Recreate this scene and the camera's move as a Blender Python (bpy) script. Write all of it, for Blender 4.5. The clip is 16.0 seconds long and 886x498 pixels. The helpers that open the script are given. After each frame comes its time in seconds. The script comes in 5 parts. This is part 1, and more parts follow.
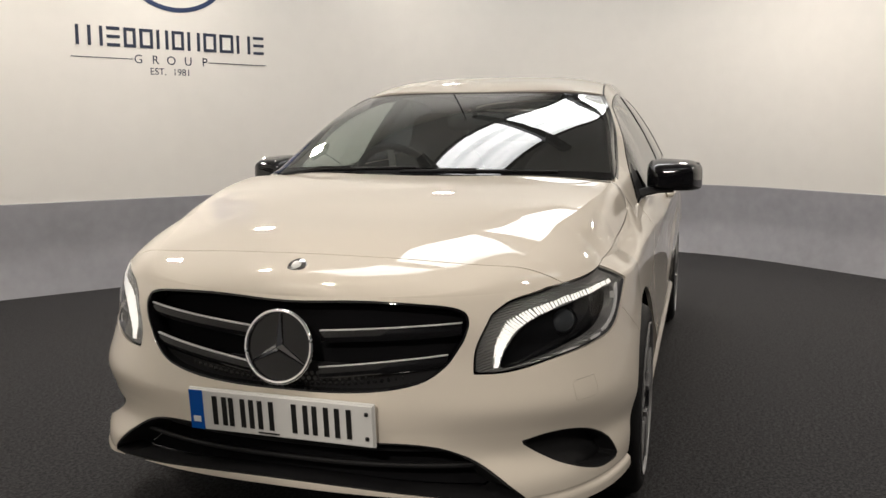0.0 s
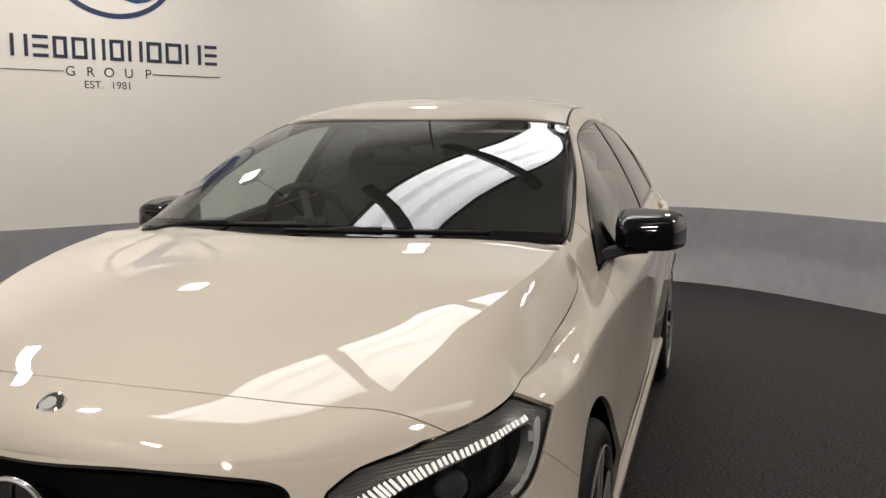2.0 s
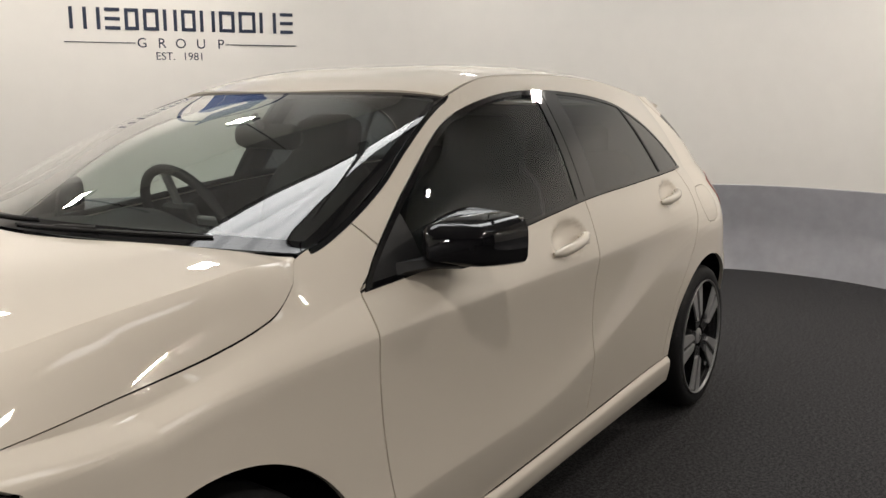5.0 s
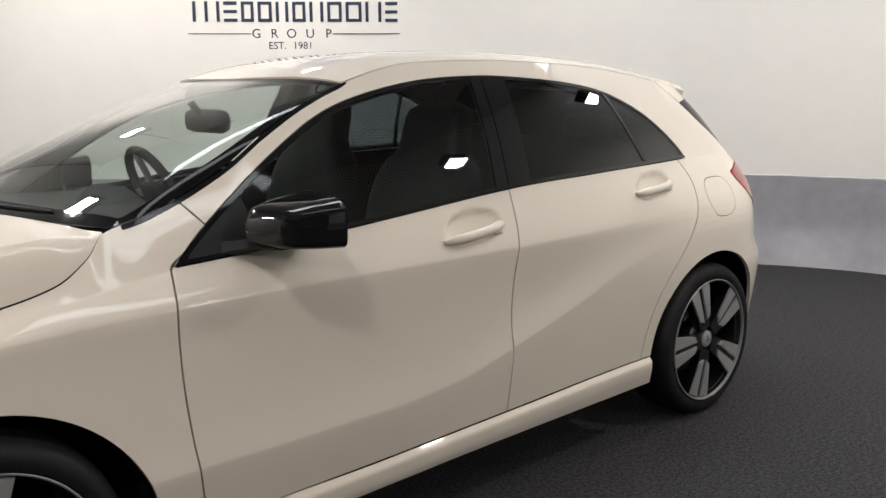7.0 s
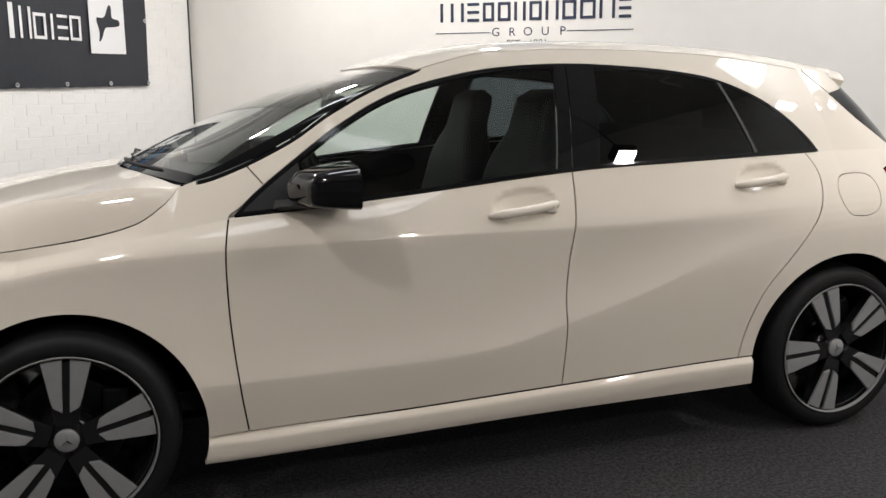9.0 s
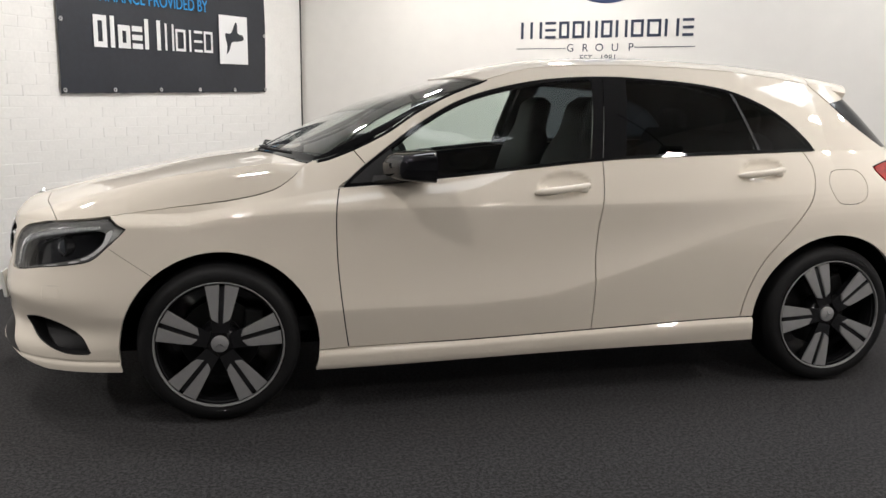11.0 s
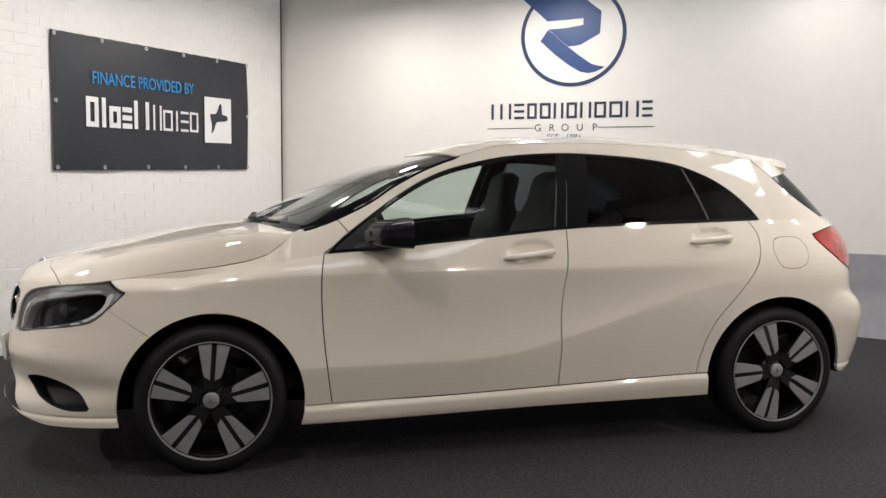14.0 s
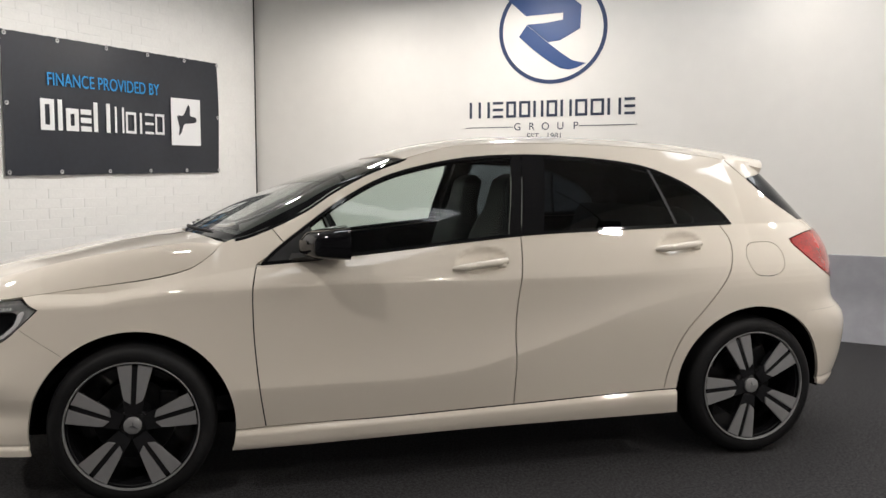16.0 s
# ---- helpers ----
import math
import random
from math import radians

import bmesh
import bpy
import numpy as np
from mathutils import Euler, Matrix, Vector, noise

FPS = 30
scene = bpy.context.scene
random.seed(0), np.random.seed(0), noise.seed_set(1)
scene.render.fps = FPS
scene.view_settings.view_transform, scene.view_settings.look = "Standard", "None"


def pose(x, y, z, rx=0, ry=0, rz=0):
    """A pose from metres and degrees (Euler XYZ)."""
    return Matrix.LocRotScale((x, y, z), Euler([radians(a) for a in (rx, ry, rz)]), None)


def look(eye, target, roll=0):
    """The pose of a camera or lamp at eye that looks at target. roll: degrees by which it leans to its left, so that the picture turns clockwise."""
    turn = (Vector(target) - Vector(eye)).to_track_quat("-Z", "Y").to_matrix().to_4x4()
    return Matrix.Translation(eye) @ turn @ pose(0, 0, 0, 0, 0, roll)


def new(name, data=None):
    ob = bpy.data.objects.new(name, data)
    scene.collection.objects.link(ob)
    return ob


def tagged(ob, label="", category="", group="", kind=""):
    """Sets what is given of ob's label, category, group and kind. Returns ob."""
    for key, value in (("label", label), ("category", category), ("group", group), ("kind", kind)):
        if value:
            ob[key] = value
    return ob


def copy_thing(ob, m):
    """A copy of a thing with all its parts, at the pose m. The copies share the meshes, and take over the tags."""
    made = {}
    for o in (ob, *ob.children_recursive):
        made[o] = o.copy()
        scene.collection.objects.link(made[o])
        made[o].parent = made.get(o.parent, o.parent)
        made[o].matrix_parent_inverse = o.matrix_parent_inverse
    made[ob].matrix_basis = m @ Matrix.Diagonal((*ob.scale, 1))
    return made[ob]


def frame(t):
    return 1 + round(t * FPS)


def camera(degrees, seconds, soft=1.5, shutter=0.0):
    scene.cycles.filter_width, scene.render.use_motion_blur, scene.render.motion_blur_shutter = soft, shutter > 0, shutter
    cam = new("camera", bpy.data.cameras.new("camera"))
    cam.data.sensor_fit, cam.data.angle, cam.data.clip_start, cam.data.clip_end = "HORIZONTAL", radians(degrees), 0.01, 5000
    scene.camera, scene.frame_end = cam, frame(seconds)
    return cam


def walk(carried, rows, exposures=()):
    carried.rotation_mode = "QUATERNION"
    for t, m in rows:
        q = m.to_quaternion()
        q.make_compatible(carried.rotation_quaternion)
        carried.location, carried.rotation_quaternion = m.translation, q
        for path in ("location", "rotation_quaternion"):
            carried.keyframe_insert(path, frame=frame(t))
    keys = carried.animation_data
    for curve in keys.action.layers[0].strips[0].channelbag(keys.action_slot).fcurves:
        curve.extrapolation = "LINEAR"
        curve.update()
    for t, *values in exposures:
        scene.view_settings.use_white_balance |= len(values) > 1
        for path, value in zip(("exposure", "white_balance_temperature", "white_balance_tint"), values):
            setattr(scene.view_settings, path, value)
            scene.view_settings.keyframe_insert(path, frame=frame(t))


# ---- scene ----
# ---------------------------------------------------------------- camera
cam = camera(54.7, 16.0)
PATH = [
    (0, (-2.832, -1.025, 1.194), (-0.938, -0.443, 0.921), 0.0),
    (0.5, (-2.659, -1.016, 1.28), (-0.767, -0.423, 1.015), 0.1),
    (1, (-2.427, -1.034, 1.304), (-0.541, -0.427, 1.035), -0.1),
    (1.5, (-2.199, -1.095, 1.327), (-0.314, -0.482, 1.062), -0.1),
    (2, (-1.986, -1.118, 1.317), (-0.103, -0.499, 1.051), 0.1),
    (2.5, (-1.776, -1.178, 1.345), (0.103, -0.544, 1.089), 0.3),
    (3, (-1.641, -1.339, 1.34), (0.209, -0.623, 1.084), -0.0),
    (3.5, (-1.515, -1.562, 1.343), (0.286, -0.733, 1.076), -0.2),
    (4, (-1.373, -1.693, 1.356), (0.383, -0.781, 1.06), -0.1),
    (4.2, (-1.277, -1.739, 1.355), (0.457, -0.791, 1.05), -0.1),
    (6.3, (-0.561, -2.436, 1.329), (0.853, -1.073, 0.949), -0.3),
    (6.5, (-0.494, -2.5, 1.344), (0.887, -1.105, 0.965), -0.3),
    (7, (-0.326, -2.717, 1.341), (0.953, -1.225, 0.969), -0.4),
    (7.5, (-0.177, -2.907, 1.32), (0.989, -1.325, 0.946), -0.4),
    (8, (0.024, -3.021, 1.305), (1.055, -1.349, 0.928), -0.3),
    (8.5, (0.164, -3.134, 1.311), (0.987, -1.349, 0.94), -0.3),
    (9, (0.294, -3.355, 1.287), (0.913, -1.488, 0.923), -0.3),
    (9.5, (0.322, -3.564, 1.274), (0.824, -1.663, 0.911), -0.0),
    (9.7, (0.292, -3.666, 1.272), (0.77, -1.758, 0.91), 0.0),
    (11.8, (0.131, -4.43, 1.257), (0.546, -2.493, 0.978), 0.4),
    (12, (0.123, -4.472, 1.255), (0.542, -2.533, 1.007), 0.3),
    (12.5, (0.123, -4.516, 1.24), (0.568, -2.575, 1.055), 0.3),
    (13, (0.12, -4.518, 1.229), (0.587, -2.58, 1.067), 0.4),
    (13.5, (0.106, -4.506, 1.233), (0.585, -2.571, 1.075), 0.4),
    (14, (0.084, -4.497, 1.24), (0.567, -2.562, 1.081), 0.4),
    (14.5, (0.076, -4.479, 1.237), (0.558, -2.544, 1.081), 0.3),
    (15, (0.086, -4.451, 1.242), (0.569, -2.517, 1.085), 0.3),
    (15.5, (0.178, -4.381, 1.229), (0.654, -2.446, 1.067), 0.1),
    (16, (0.401, -4.288, 1.263), (0.872, -2.35, 1.102), -0.1),
]
EXPOSURES = [(0.0, 0.12, 6400, 10), (1.0, -0.02, 6400, 10), (2.5, -0.12, 6400, 10), (3.5, -0.14, 6400, 10), (4.2, -0.07, 6400, 10), (7.0, 0.42, 6050, 10), (8.5, 0.42, 6000, 10), (9.5, 0.45, 6000, 10), (13.0, 0.37, 6100, 10), (16.0, 0.3, 6100, 10)]
walk(cam, [(t, look(e, a, r)) for t, e, a, r in PATH], EXPOSURES)

# ---------------------------------------------------------------- world and lamps
world = bpy.data.worlds.new("world")
scene.world = world
world.use_nodes = True
world.node_tree.nodes["Background"].inputs[0].default_value = (0.8, 0.85, 1.0, 1)
world.node_tree.nodes["Background"].inputs[1].default_value = 0.15
# the last three are unseen fills, added to brighten the car's side and front
LAMPS = [(4.38, 1.24, 6), (2.6, 2.45, 16), (3.3, -2.45, 28), (4.55, -1.1, 25), (0.05, 1.55, 28), (-0.35, -2.0, 16), (-1.9, 0.6, 18),
         (1.2, 3.1, 21), (2.2, -5.3, 52), (-2.6, -3.6, 42), (-4.6, -0.4, 112)]
LAMP_Z = 3.0
for lx, ly, watts in LAMPS:
    lamp = bpy.data.lights.new("spot_lamp", "AREA")
    lamp.shape, lamp.size, lamp.energy, lamp.color = "SQUARE", 0.18, watts, (1.0, 0.905, 0.80)
    new("spot_lamp", lamp).matrix_world = pose(lx, ly, LAMP_Z - 0.05)


# ---------------------------------------------------------------- materials
def material(name, color, rough=0.5, metal=0.0, coat=0.0, vary=0.0, scale=8.0, bump=0.0, bump_scale=60.0, emit=0.0, spec=0.5):
    """A principled surface with variation at two scales and fine relief, in object space."""
    m = bpy.data.materials.new(name)
    m.use_nodes = True
    nt = m.node_tree
    b = nt.nodes["Principled BSDF"]
    b.inputs["Base Color"].default_value = (*color, 1)
    b.inputs["Roughness"].default_value = rough
    b.inputs["Metallic"].default_value = metal
    b.inputs["Coat Weight"].default_value = coat
    b.inputs["Coat Roughness"].default_value = 0.012
    b.inputs["Specular IOR Level"].default_value = spec
    if emit:
        b.inputs["Emission Color"].default_value = (*color, 1)
        b.inputs["Emission Strength"].default_value = emit
    co = nt.nodes.new("ShaderNodeTexCoord")
    if vary:
        n1, n2, add, ramp = (nt.nodes.new("ShaderNode" + k) for k in ("TexNoise", "TexNoise", "Math", "ValToRGB"))
        n1.inputs["Scale"].default_value, n2.inputs["Scale"].default_value = scale, scale * 9
        n1.inputs["Detail"].default_value = n2.inputs["Detail"].default_value = 4
        for n in (n1, n2):
            nt.links.new(co.outputs["Object"], n.inputs["Vector"])
        add.operation = "ADD"
        nt.links.new(n1.outputs["Fac"], add.inputs[0])
        nt.links.new(n2.outputs["Fac"], add.inputs[1])
        lo, hi = [max(0.0, c * (1 - vary)) for c in color], [min(1.0, c * (1 + vary)) for c in color]
        ramp.color_ramp.elements[0].position, ramp.color_ramp.elements[1].position = 0.35, 0.65
        ramp.color_ramp.elements[0].color, ramp.color_ramp.elements[1].color = (*lo, 1), (*hi, 1)
        half = nt.nodes.new("ShaderNodeMath")
        half.operation, half.inputs[1].default_value = "MULTIPLY", 0.5
        nt.links.new(add.outputs[0], half.inputs[0])
        nt.links.new(half.outputs[0], ramp.inputs[0])
        nt.links.new(ramp.outputs[0], b.inputs["Base Color"])
    if bump:
        n3, bp = nt.nodes.new("ShaderNodeTexNoise"), nt.nodes.new("ShaderNodeBump")
        n3.inputs["Scale"].default_value, n3.inputs["Detail"].default_value = bump_scale, 3
        nt.links.new(co.outputs["Object"], n3.inputs["Vector"])
        nt.links.new(n3.outputs["Fac"], bp.inputs["Height"])
        bp.inputs["Strength"].default_value, bp.inputs["Distance"].default_value = bump, 0.004
        nt.links.new(bp.outputs[0], b.inputs["Normal"])
    return m


def glass(name, tint, rough=0.0, faces=1, haze=0.0):
    """Thin pane: a clear tinted part with a mirror gloss by Fresnel and a thin pale film that paints in haze."""
    m = bpy.data.materials.new(name)
    m.use_nodes = True
    nt = m.node_tree
    nt.nodes.clear()
    out, mix, tr, gl, fr = (nt.nodes.new("ShaderNode" + k) for k in ("OutputMaterial", "MixShader", "BsdfTransparent", "BsdfGlossy", "LayerWeight"))
    tr.inputs[0].default_value = (*tint, 1)
    gl.inputs["Color"].default_value = (1, 1, 1, 1)
    gl.inputs["Roughness"].default_value = rough
    fr.inputs[0].default_value = 0.5
    rise, gloss = nt.nodes.new("ShaderNodeMath"), nt.nodes.new("ShaderNodeMath")
    rise.operation, rise.inputs[1].default_value = "POWER", 5.0
    gloss.operation, gloss.inputs[1].default_value, gloss.inputs[2].default_value = "MULTIPLY_ADD", 0.93, 0.048
    nt.links.new(fr.outputs["Facing"], rise.inputs[0])
    nt.links.new(rise.outputs[0], gloss.inputs[0])
    if faces == 2:
        double, over, both = (nt.nodes.new("ShaderNodeMath") for _ in range(3))
        double.operation, double.inputs[1].default_value = "MULTIPLY", 2.0
        over.operation, over.inputs[1].default_value = "ADD", 1.0
        both.operation = "DIVIDE"
        nt.links.new(gloss.outputs[0], double.inputs[0])
        nt.links.new(gloss.outputs[0], over.inputs[0])
        nt.links.new(double.outputs[0], both.inputs[0])
        nt.links.new(over.outputs[0], both.inputs[1])
        gloss = both
    nt.links.new(gloss.outputs[0], mix.inputs[0])
    # pale diffuse film standing in for haze and reflected light on the pane
    film, veil = nt.nodes.new("ShaderNodeBsdfDiffuse"), nt.nodes.new("ShaderNodeMixShader")
    film.inputs[0].default_value = (0.75, 0.77, 0.75, 1)
    veil.inputs[0].default_value = haze
    nt.links.new(tr.outputs[0], veil.inputs[1])
    nt.links.new(film.outputs[0], veil.inputs[2])
    nt.links.new(veil.outputs[0], mix.inputs[1])
    nt.links.new(gl.outputs[0], mix.inputs[2])
    nt.links.new(mix.outputs[0], out.inputs[0])
    return m


PAINT = material("white_car_paint", (0.72, 0.66, 0.567), 0.6, coat=1.0, spec=0.1)
PAINT.node_tree.nodes["Principled BSDF"].inputs["Coat IOR"].default_value = 1.62
BLACK_GLOSS = material("gloss_black_plastic", (0.006, 0.006, 0.007), 0.04)
BLACK_MATT = material("matt_black_plastic", (0.010, 0.010, 0.011), 0.55, spec=0.3, vary=0.2, bump=0.1, bump_scale=400)
VOID = material("dark_cavity", (0.009, 0.009, 0.010), 0.9, spec=0.0)
RUBBER = material("tyre_rubber", (0.0075, 0.0075, 0.008), 0.6, spec=0.25, vary=0.25, scale=14, bump=0.15, bump_scale=220)
CHROME = material("chrome", (0.85, 0.86, 0.88), 0.06, metal=1.0)
SILVER = material("machined_aluminium", (0.31, 0.31, 0.31), 0.4, metal=0.35, vary=0.06, scale=30)
RIM_BLACK = material("rim_black", (0.008, 0.008, 0.009), 0.18, coat=0.5)
# only the windscreen is paled by the painted-in haze film
GLASS = glass("clear_glass", (0.80, 0.865, 0.835), faces=2, haze=0.022)
DOOR_GLASS = glass("door_glass", (0.76, 0.83, 0.80))
TINT = glass("privacy_glass", (0.085, 0.10, 0.115))
LENS = glass("headlight_lens", (0.93, 0.94, 0.95))
TAIL = material("red_tail_lens", (0.36, 0.014, 0.009), 0.12, coat=0.7, vary=0.55, scale=9)
LEATHER = material("black_leather", (0.0055, 0.0055, 0.0065), 0.6, spec=0.25, vary=0.2, scale=10, bump=0.05, bump_scale=120)
WALL = material("cream_wall_paint", (0.76, 0.74, 0.70), 0.55, vary=0.02, scale=0.8, bump=0.03, bump_scale=30)
BRICK = material("painted_brick", (0.80, 0.79, 0.76), 0.5, vary=0.035, scale=5, bump=0.22, bump_scale=40)
BAND = material("grey_skirting_vinyl", (0.30, 0.30, 0.325), 0.3, coat=0.6, vary=0.10, scale=1.2, bump=0.05, bump_scale=7)
BAND.node_tree.nodes["Principled BSDF"].inputs["Coat Roughness"].default_value = 0.2
CARPET = material("black_carpet", (0.0145, 0.0145, 0.016), 0.92, vary=0.95, scale=17, bump=1.0, bump_scale=170)
# for the unseen closing walls, dark so that glass and gloss black reflect little
HALL_WALL = material("unseen_wall_grey", (0.09, 0.092, 0.10), 0.6, vary=0.04, scale=0.7, bump=0.03, bump_scale=30)
CARPET.node_tree.nodes["Noise Texture"].inputs["Scale"].default_value = 70.0
pile = CARPET.node_tree.nodes["Color Ramp"].color_ramp.elements
pile[0].position, pile[1].position = 0.455, 0.56
pile[0].color, pile[1].color = (0.001, 0.001, 0.0013, 1), (0.034, 0.0325, 0.0345, 1)
CEILING = material("grey_ceiling", (0.42, 0.42, 0.42), 0.8, vary=0.03)
NAVY = material("navy_vinyl", (0.02, 0.04, 0.11), 0.5)
BLUE_NAVY = material("royal_navy_vinyl", (0.022, 0.06, 0.19), 0.45)
SIGN_DARK = material("dark_slate_vinyl", (0.022, 0.032, 0.062), 0.5)
BANNER = material("black_banner_vinyl", (0.013, 0.016, 0.024), 0.42, vary=0.15, scale=3, bump=0.05, bump_scale=9)
BLUE = material("blue_print", (0.02, 0.27, 0.62), 0.5)
WHITE_PRINT = material("white_print", (0.75, 0.75, 0.75), 0.5)
PLATE = material("white_number_plate", (0.75, 0.75, 0.73), 0.3, coat=0.5)
EU_BLUE = material("blue_plate_strip", (0.0, 0.09, 0.45), 0.3)
RIBBED = material("ribbed_reflector", (0.33, 0.325, 0.315), 0.22, metal=0.6)
ribs = RIBBED.node_tree
rib_co, rib_wave, rib_bump = (ribs.nodes.new("ShaderNode" + k) for k in ("TexCoord", "TexWave", "Bump"))
rib_wave.bands_direction = "DIAGONAL"
rib_wave.inputs["Scale"].default_value, rib_wave.inputs["Distortion"].default_value = 70.0, 1.5
rib_bump.inputs["Strength"].default_value, rib_bump.inputs["Distance"].default_value = 0.7, 0.004
ribs.links.new(rib_co.outputs["Object"], rib_wave.inputs["Vector"])
ribs.links.new(rib_wave.outputs["Fac"], rib_bump.inputs["Height"])
ribs.links.new(rib_bump.outputs[0], ribs.nodes["Principled BSDF"].inputs["Normal"])
LED = material("frosted_light_strip", (0.66, 0.64, 0.60), 0.22, metal=0.55, vary=0.6, scale=38, emit=0.05)
led_nodes = LED.node_tree.nodes
LED.node_tree.links.new(led_nodes["Color Ramp"].outputs[0], led_nodes["Principled BSDF"].inputs["Emission Color"])
BEAD = material("lit_segment", (1.0, 0.95, 0.87), 0.3, emit=0.9)
BEZEL = material("silver_bezel", (0.82, 0.81, 0.79), 0.2, metal=0.1, coat=0.5)
DAYLIGHT = material("translucent_rooflight", (0.98, 0.97, 0.95), 0.5, emit=4.8)
DAYLIGHT_DIM = material("translucent_rooflight_rib", (0.94, 0.94, 0.93), 0.5, emit=3.4)
# weaker glow for the short rooflight, set low to keep its reflections faint
DAYLIGHT_LOW = material("dimmed_rooflight", (0.97, 0.96, 0.94), 0.5, emit=2.4)
DAYLIGHT_LOW_RIB = material("dimmed_rooflight_rib", (0.94, 0.94, 0.93), 0.5, emit=1.6)
BLACK_STEEL = material("black_steel", (0.015, 0.015, 0.016), 0.5)


# ---------------------------------------------------------------- mesh tools
def part(name, bm, mat, parent=None, label="", smooth=None):
    """Links a bmesh as one mesh object under a thing or a part."""
    me = bpy.data.meshes.new(name)
    bm.normal_update()
    bm.to_mesh(me)
    bm.free()
    if smooth is not None:
        me.shade_smooth()
        me.set_sharp_from_angle(angle=radians(smooth))
    me.materials.append(mat)
    ob = new(name, me)
    ob.parent = parent
    if label:
        tagged(ob, label)
    return ob


def add_box(bm, c, s, m=None, bevel=0.0):
    r = bmesh.ops.create_cube(bm, size=1.0)["verts"]
    bmesh.ops.scale(bm, vec=s, verts=r)
    if bevel:
        es = {e for v in r for e in v.link_edges}
        r = list({v for f in bmesh.ops.bevel(bm, geom=list(es), offset=bevel, segments=2, affect="EDGES", profile=0.5)["faces"] for v in f.verts} | {v for v in r if v.is_valid})
    bmesh.ops.translate(bm, vec=c, verts=r)
    if m is not None:
        bmesh.ops.transform(bm, matrix=m, verts=r)
    return r


def box(c, s, m=None, bevel=0.0):
    bm = bmesh.new()
    add_box(bm, c, s, m, bevel)
    return bm


def add_tube(bm, pts, r, seg=10, closed=False):
    """A round bar along points; r may be a list of radii."""
    pts = [Vector(p) for p in pts]
    rings, n = [], len(pts)
    up = Vector((0.13, 0.21, 0.97))
    for i, p in enumerate(pts):
        a = pts[(i - 1) % n] if closed or i else p
        b = pts[(i + 1) % n] if closed or i < n - 1 else p
        d = (b - a).normalized()
        s = d.cross(up).normalized()
        q = s.cross(d)
        rr = r[i] if isinstance(r, (list, tuple)) else r
        rings.append([bm.verts.new(p + rr * (math.cos(t) * s + math.sin(t) * q)) for t in [2 * math.pi * k / seg for k in range(seg)]])
    pairs = list(zip(rings, rings[1:])) + ([(rings[-1], rings[0])] if closed else [])
    for a, b in pairs:
        for k in range(seg):
            bm.faces.new((a[k], a[(k + 1) % seg], b[(k + 1) % seg], b[k]))
    if not closed:
        bm.faces.new(rings[0][::-1])
        bm.faces.new(rings[-1])


def tube(pts, r, seg=10, closed=False):
    bm = bmesh.new()
    add_tube(bm, pts, r, seg, closed)
    return bm


def lathe(profile, seg=64, axis="y"):
    """A turned body: profile of (radius, along) about the y axis."""
    bm = bmesh.new()
    rings = [[bm.verts.new((r * math.cos(2 * math.pi * k / seg), h, r * math.sin(2 * math.pi * k / seg))) for k in range(seg)] for r, h in profile]
    for a, b in zip(rings, rings[1:]):
        for k in range(seg):
            bm.faces.new((a[k], b[k], b[(k + 1) % seg], a[(k + 1) % seg]))
    return bm


def slab(outline, depth, m, bevel=0.0):
    """A flat plate of a 2D outline (x, y), with depth along -z, laid into the world by m."""
    bm = bmesh.new()
    f = bm.faces.new([bm.verts.new((x, y, 0)) for x, y in outline])
    if f.normal.z < 0:
        f.normal_flip()
    bm.normal_update()
    if f.normal.z < 0:
        bmesh.ops.reverse_faces(bm, faces=[f])
    r = bmesh.ops.extrude_face_region(bm, geom=[f])
    bmesh.ops.translate(bm, vec=(0, 0, -depth), verts=[v for v in r["geom"] if isinstance(v, bmesh.types.BMVert)])
    bmesh.ops.recalc_face_normals(bm, faces=bm.faces)
    bmesh.ops.transform(bm, matrix=m, verts=bm.verts)
    return bm


def line1(pts):
    """A smooth monotone function through (x, y) pairs."""
    xs, ys = np.array([p[0] for p in pts], float), np.array([p[1] for p in pts], float)
    h, d = np.diff(xs), np.diff(ys) / np.diff(xs)
    s = np.zeros(len(xs))
    for i in range(1, len(xs) - 1):
        if d[i - 1] * d[i] > 0:
            w1, w2 = 2 * h[i] + h[i - 1], h[i] + 2 * h[i - 1]
            s[i] = (w1 + w2) / (w1 / d[i - 1] + w2 / d[i])
    s[0], s[-1] = d[0], d[-1]

    def f(x):
        x = np.clip(np.asarray(x, float), xs[0], xs[-1])
        i = np.clip(np.searchsorted(xs, x) - 1, 0, len(h) - 1)
        t = (x - xs[i]) / h[i]
        return (ys[i] * (1 + 2 * t) * (1 - t) ** 2 + h[i] * s[i] * t * (1 - t) ** 2
                + ys[i + 1] * t * t * (3 - 2 * t) + h[i] * s[i + 1] * t * t * (t - 1))
    return f


def rounded(poly, n=6, closed=True):
    """A smooth outline through the corners (Catmull-Rom); a corner given as (x, y, 1) stays sharp."""
    out, m = [], len(poly)
    for i in range(m if closed else m - 1):
        p0, p1, p2, p3 = (poly[(i + k) % m] if closed else poly[min(max(i + k, 0), m - 1)] for k in (-1, 0, 1, 2))
        if len(p1) > 2:
            p0 = p1
        if len(p2) > 2:
            p3 = p2
        for k in range(n):
            t = k / n
            out.append(tuple(0.5 * (2 * p1[c] + (p2[c] - p0[c]) * t + (2 * p0[c] - 5 * p1[c] + 4 * p2[c] - p3[c]) * t * t
                                    + (3 * p1[c] - p0[c] - 3 * p2[c] + p3[c]) * t ** 3) for c in (0, 1)))
    if not closed:
        out.append(tuple(poly[-1][:2]))
    return out


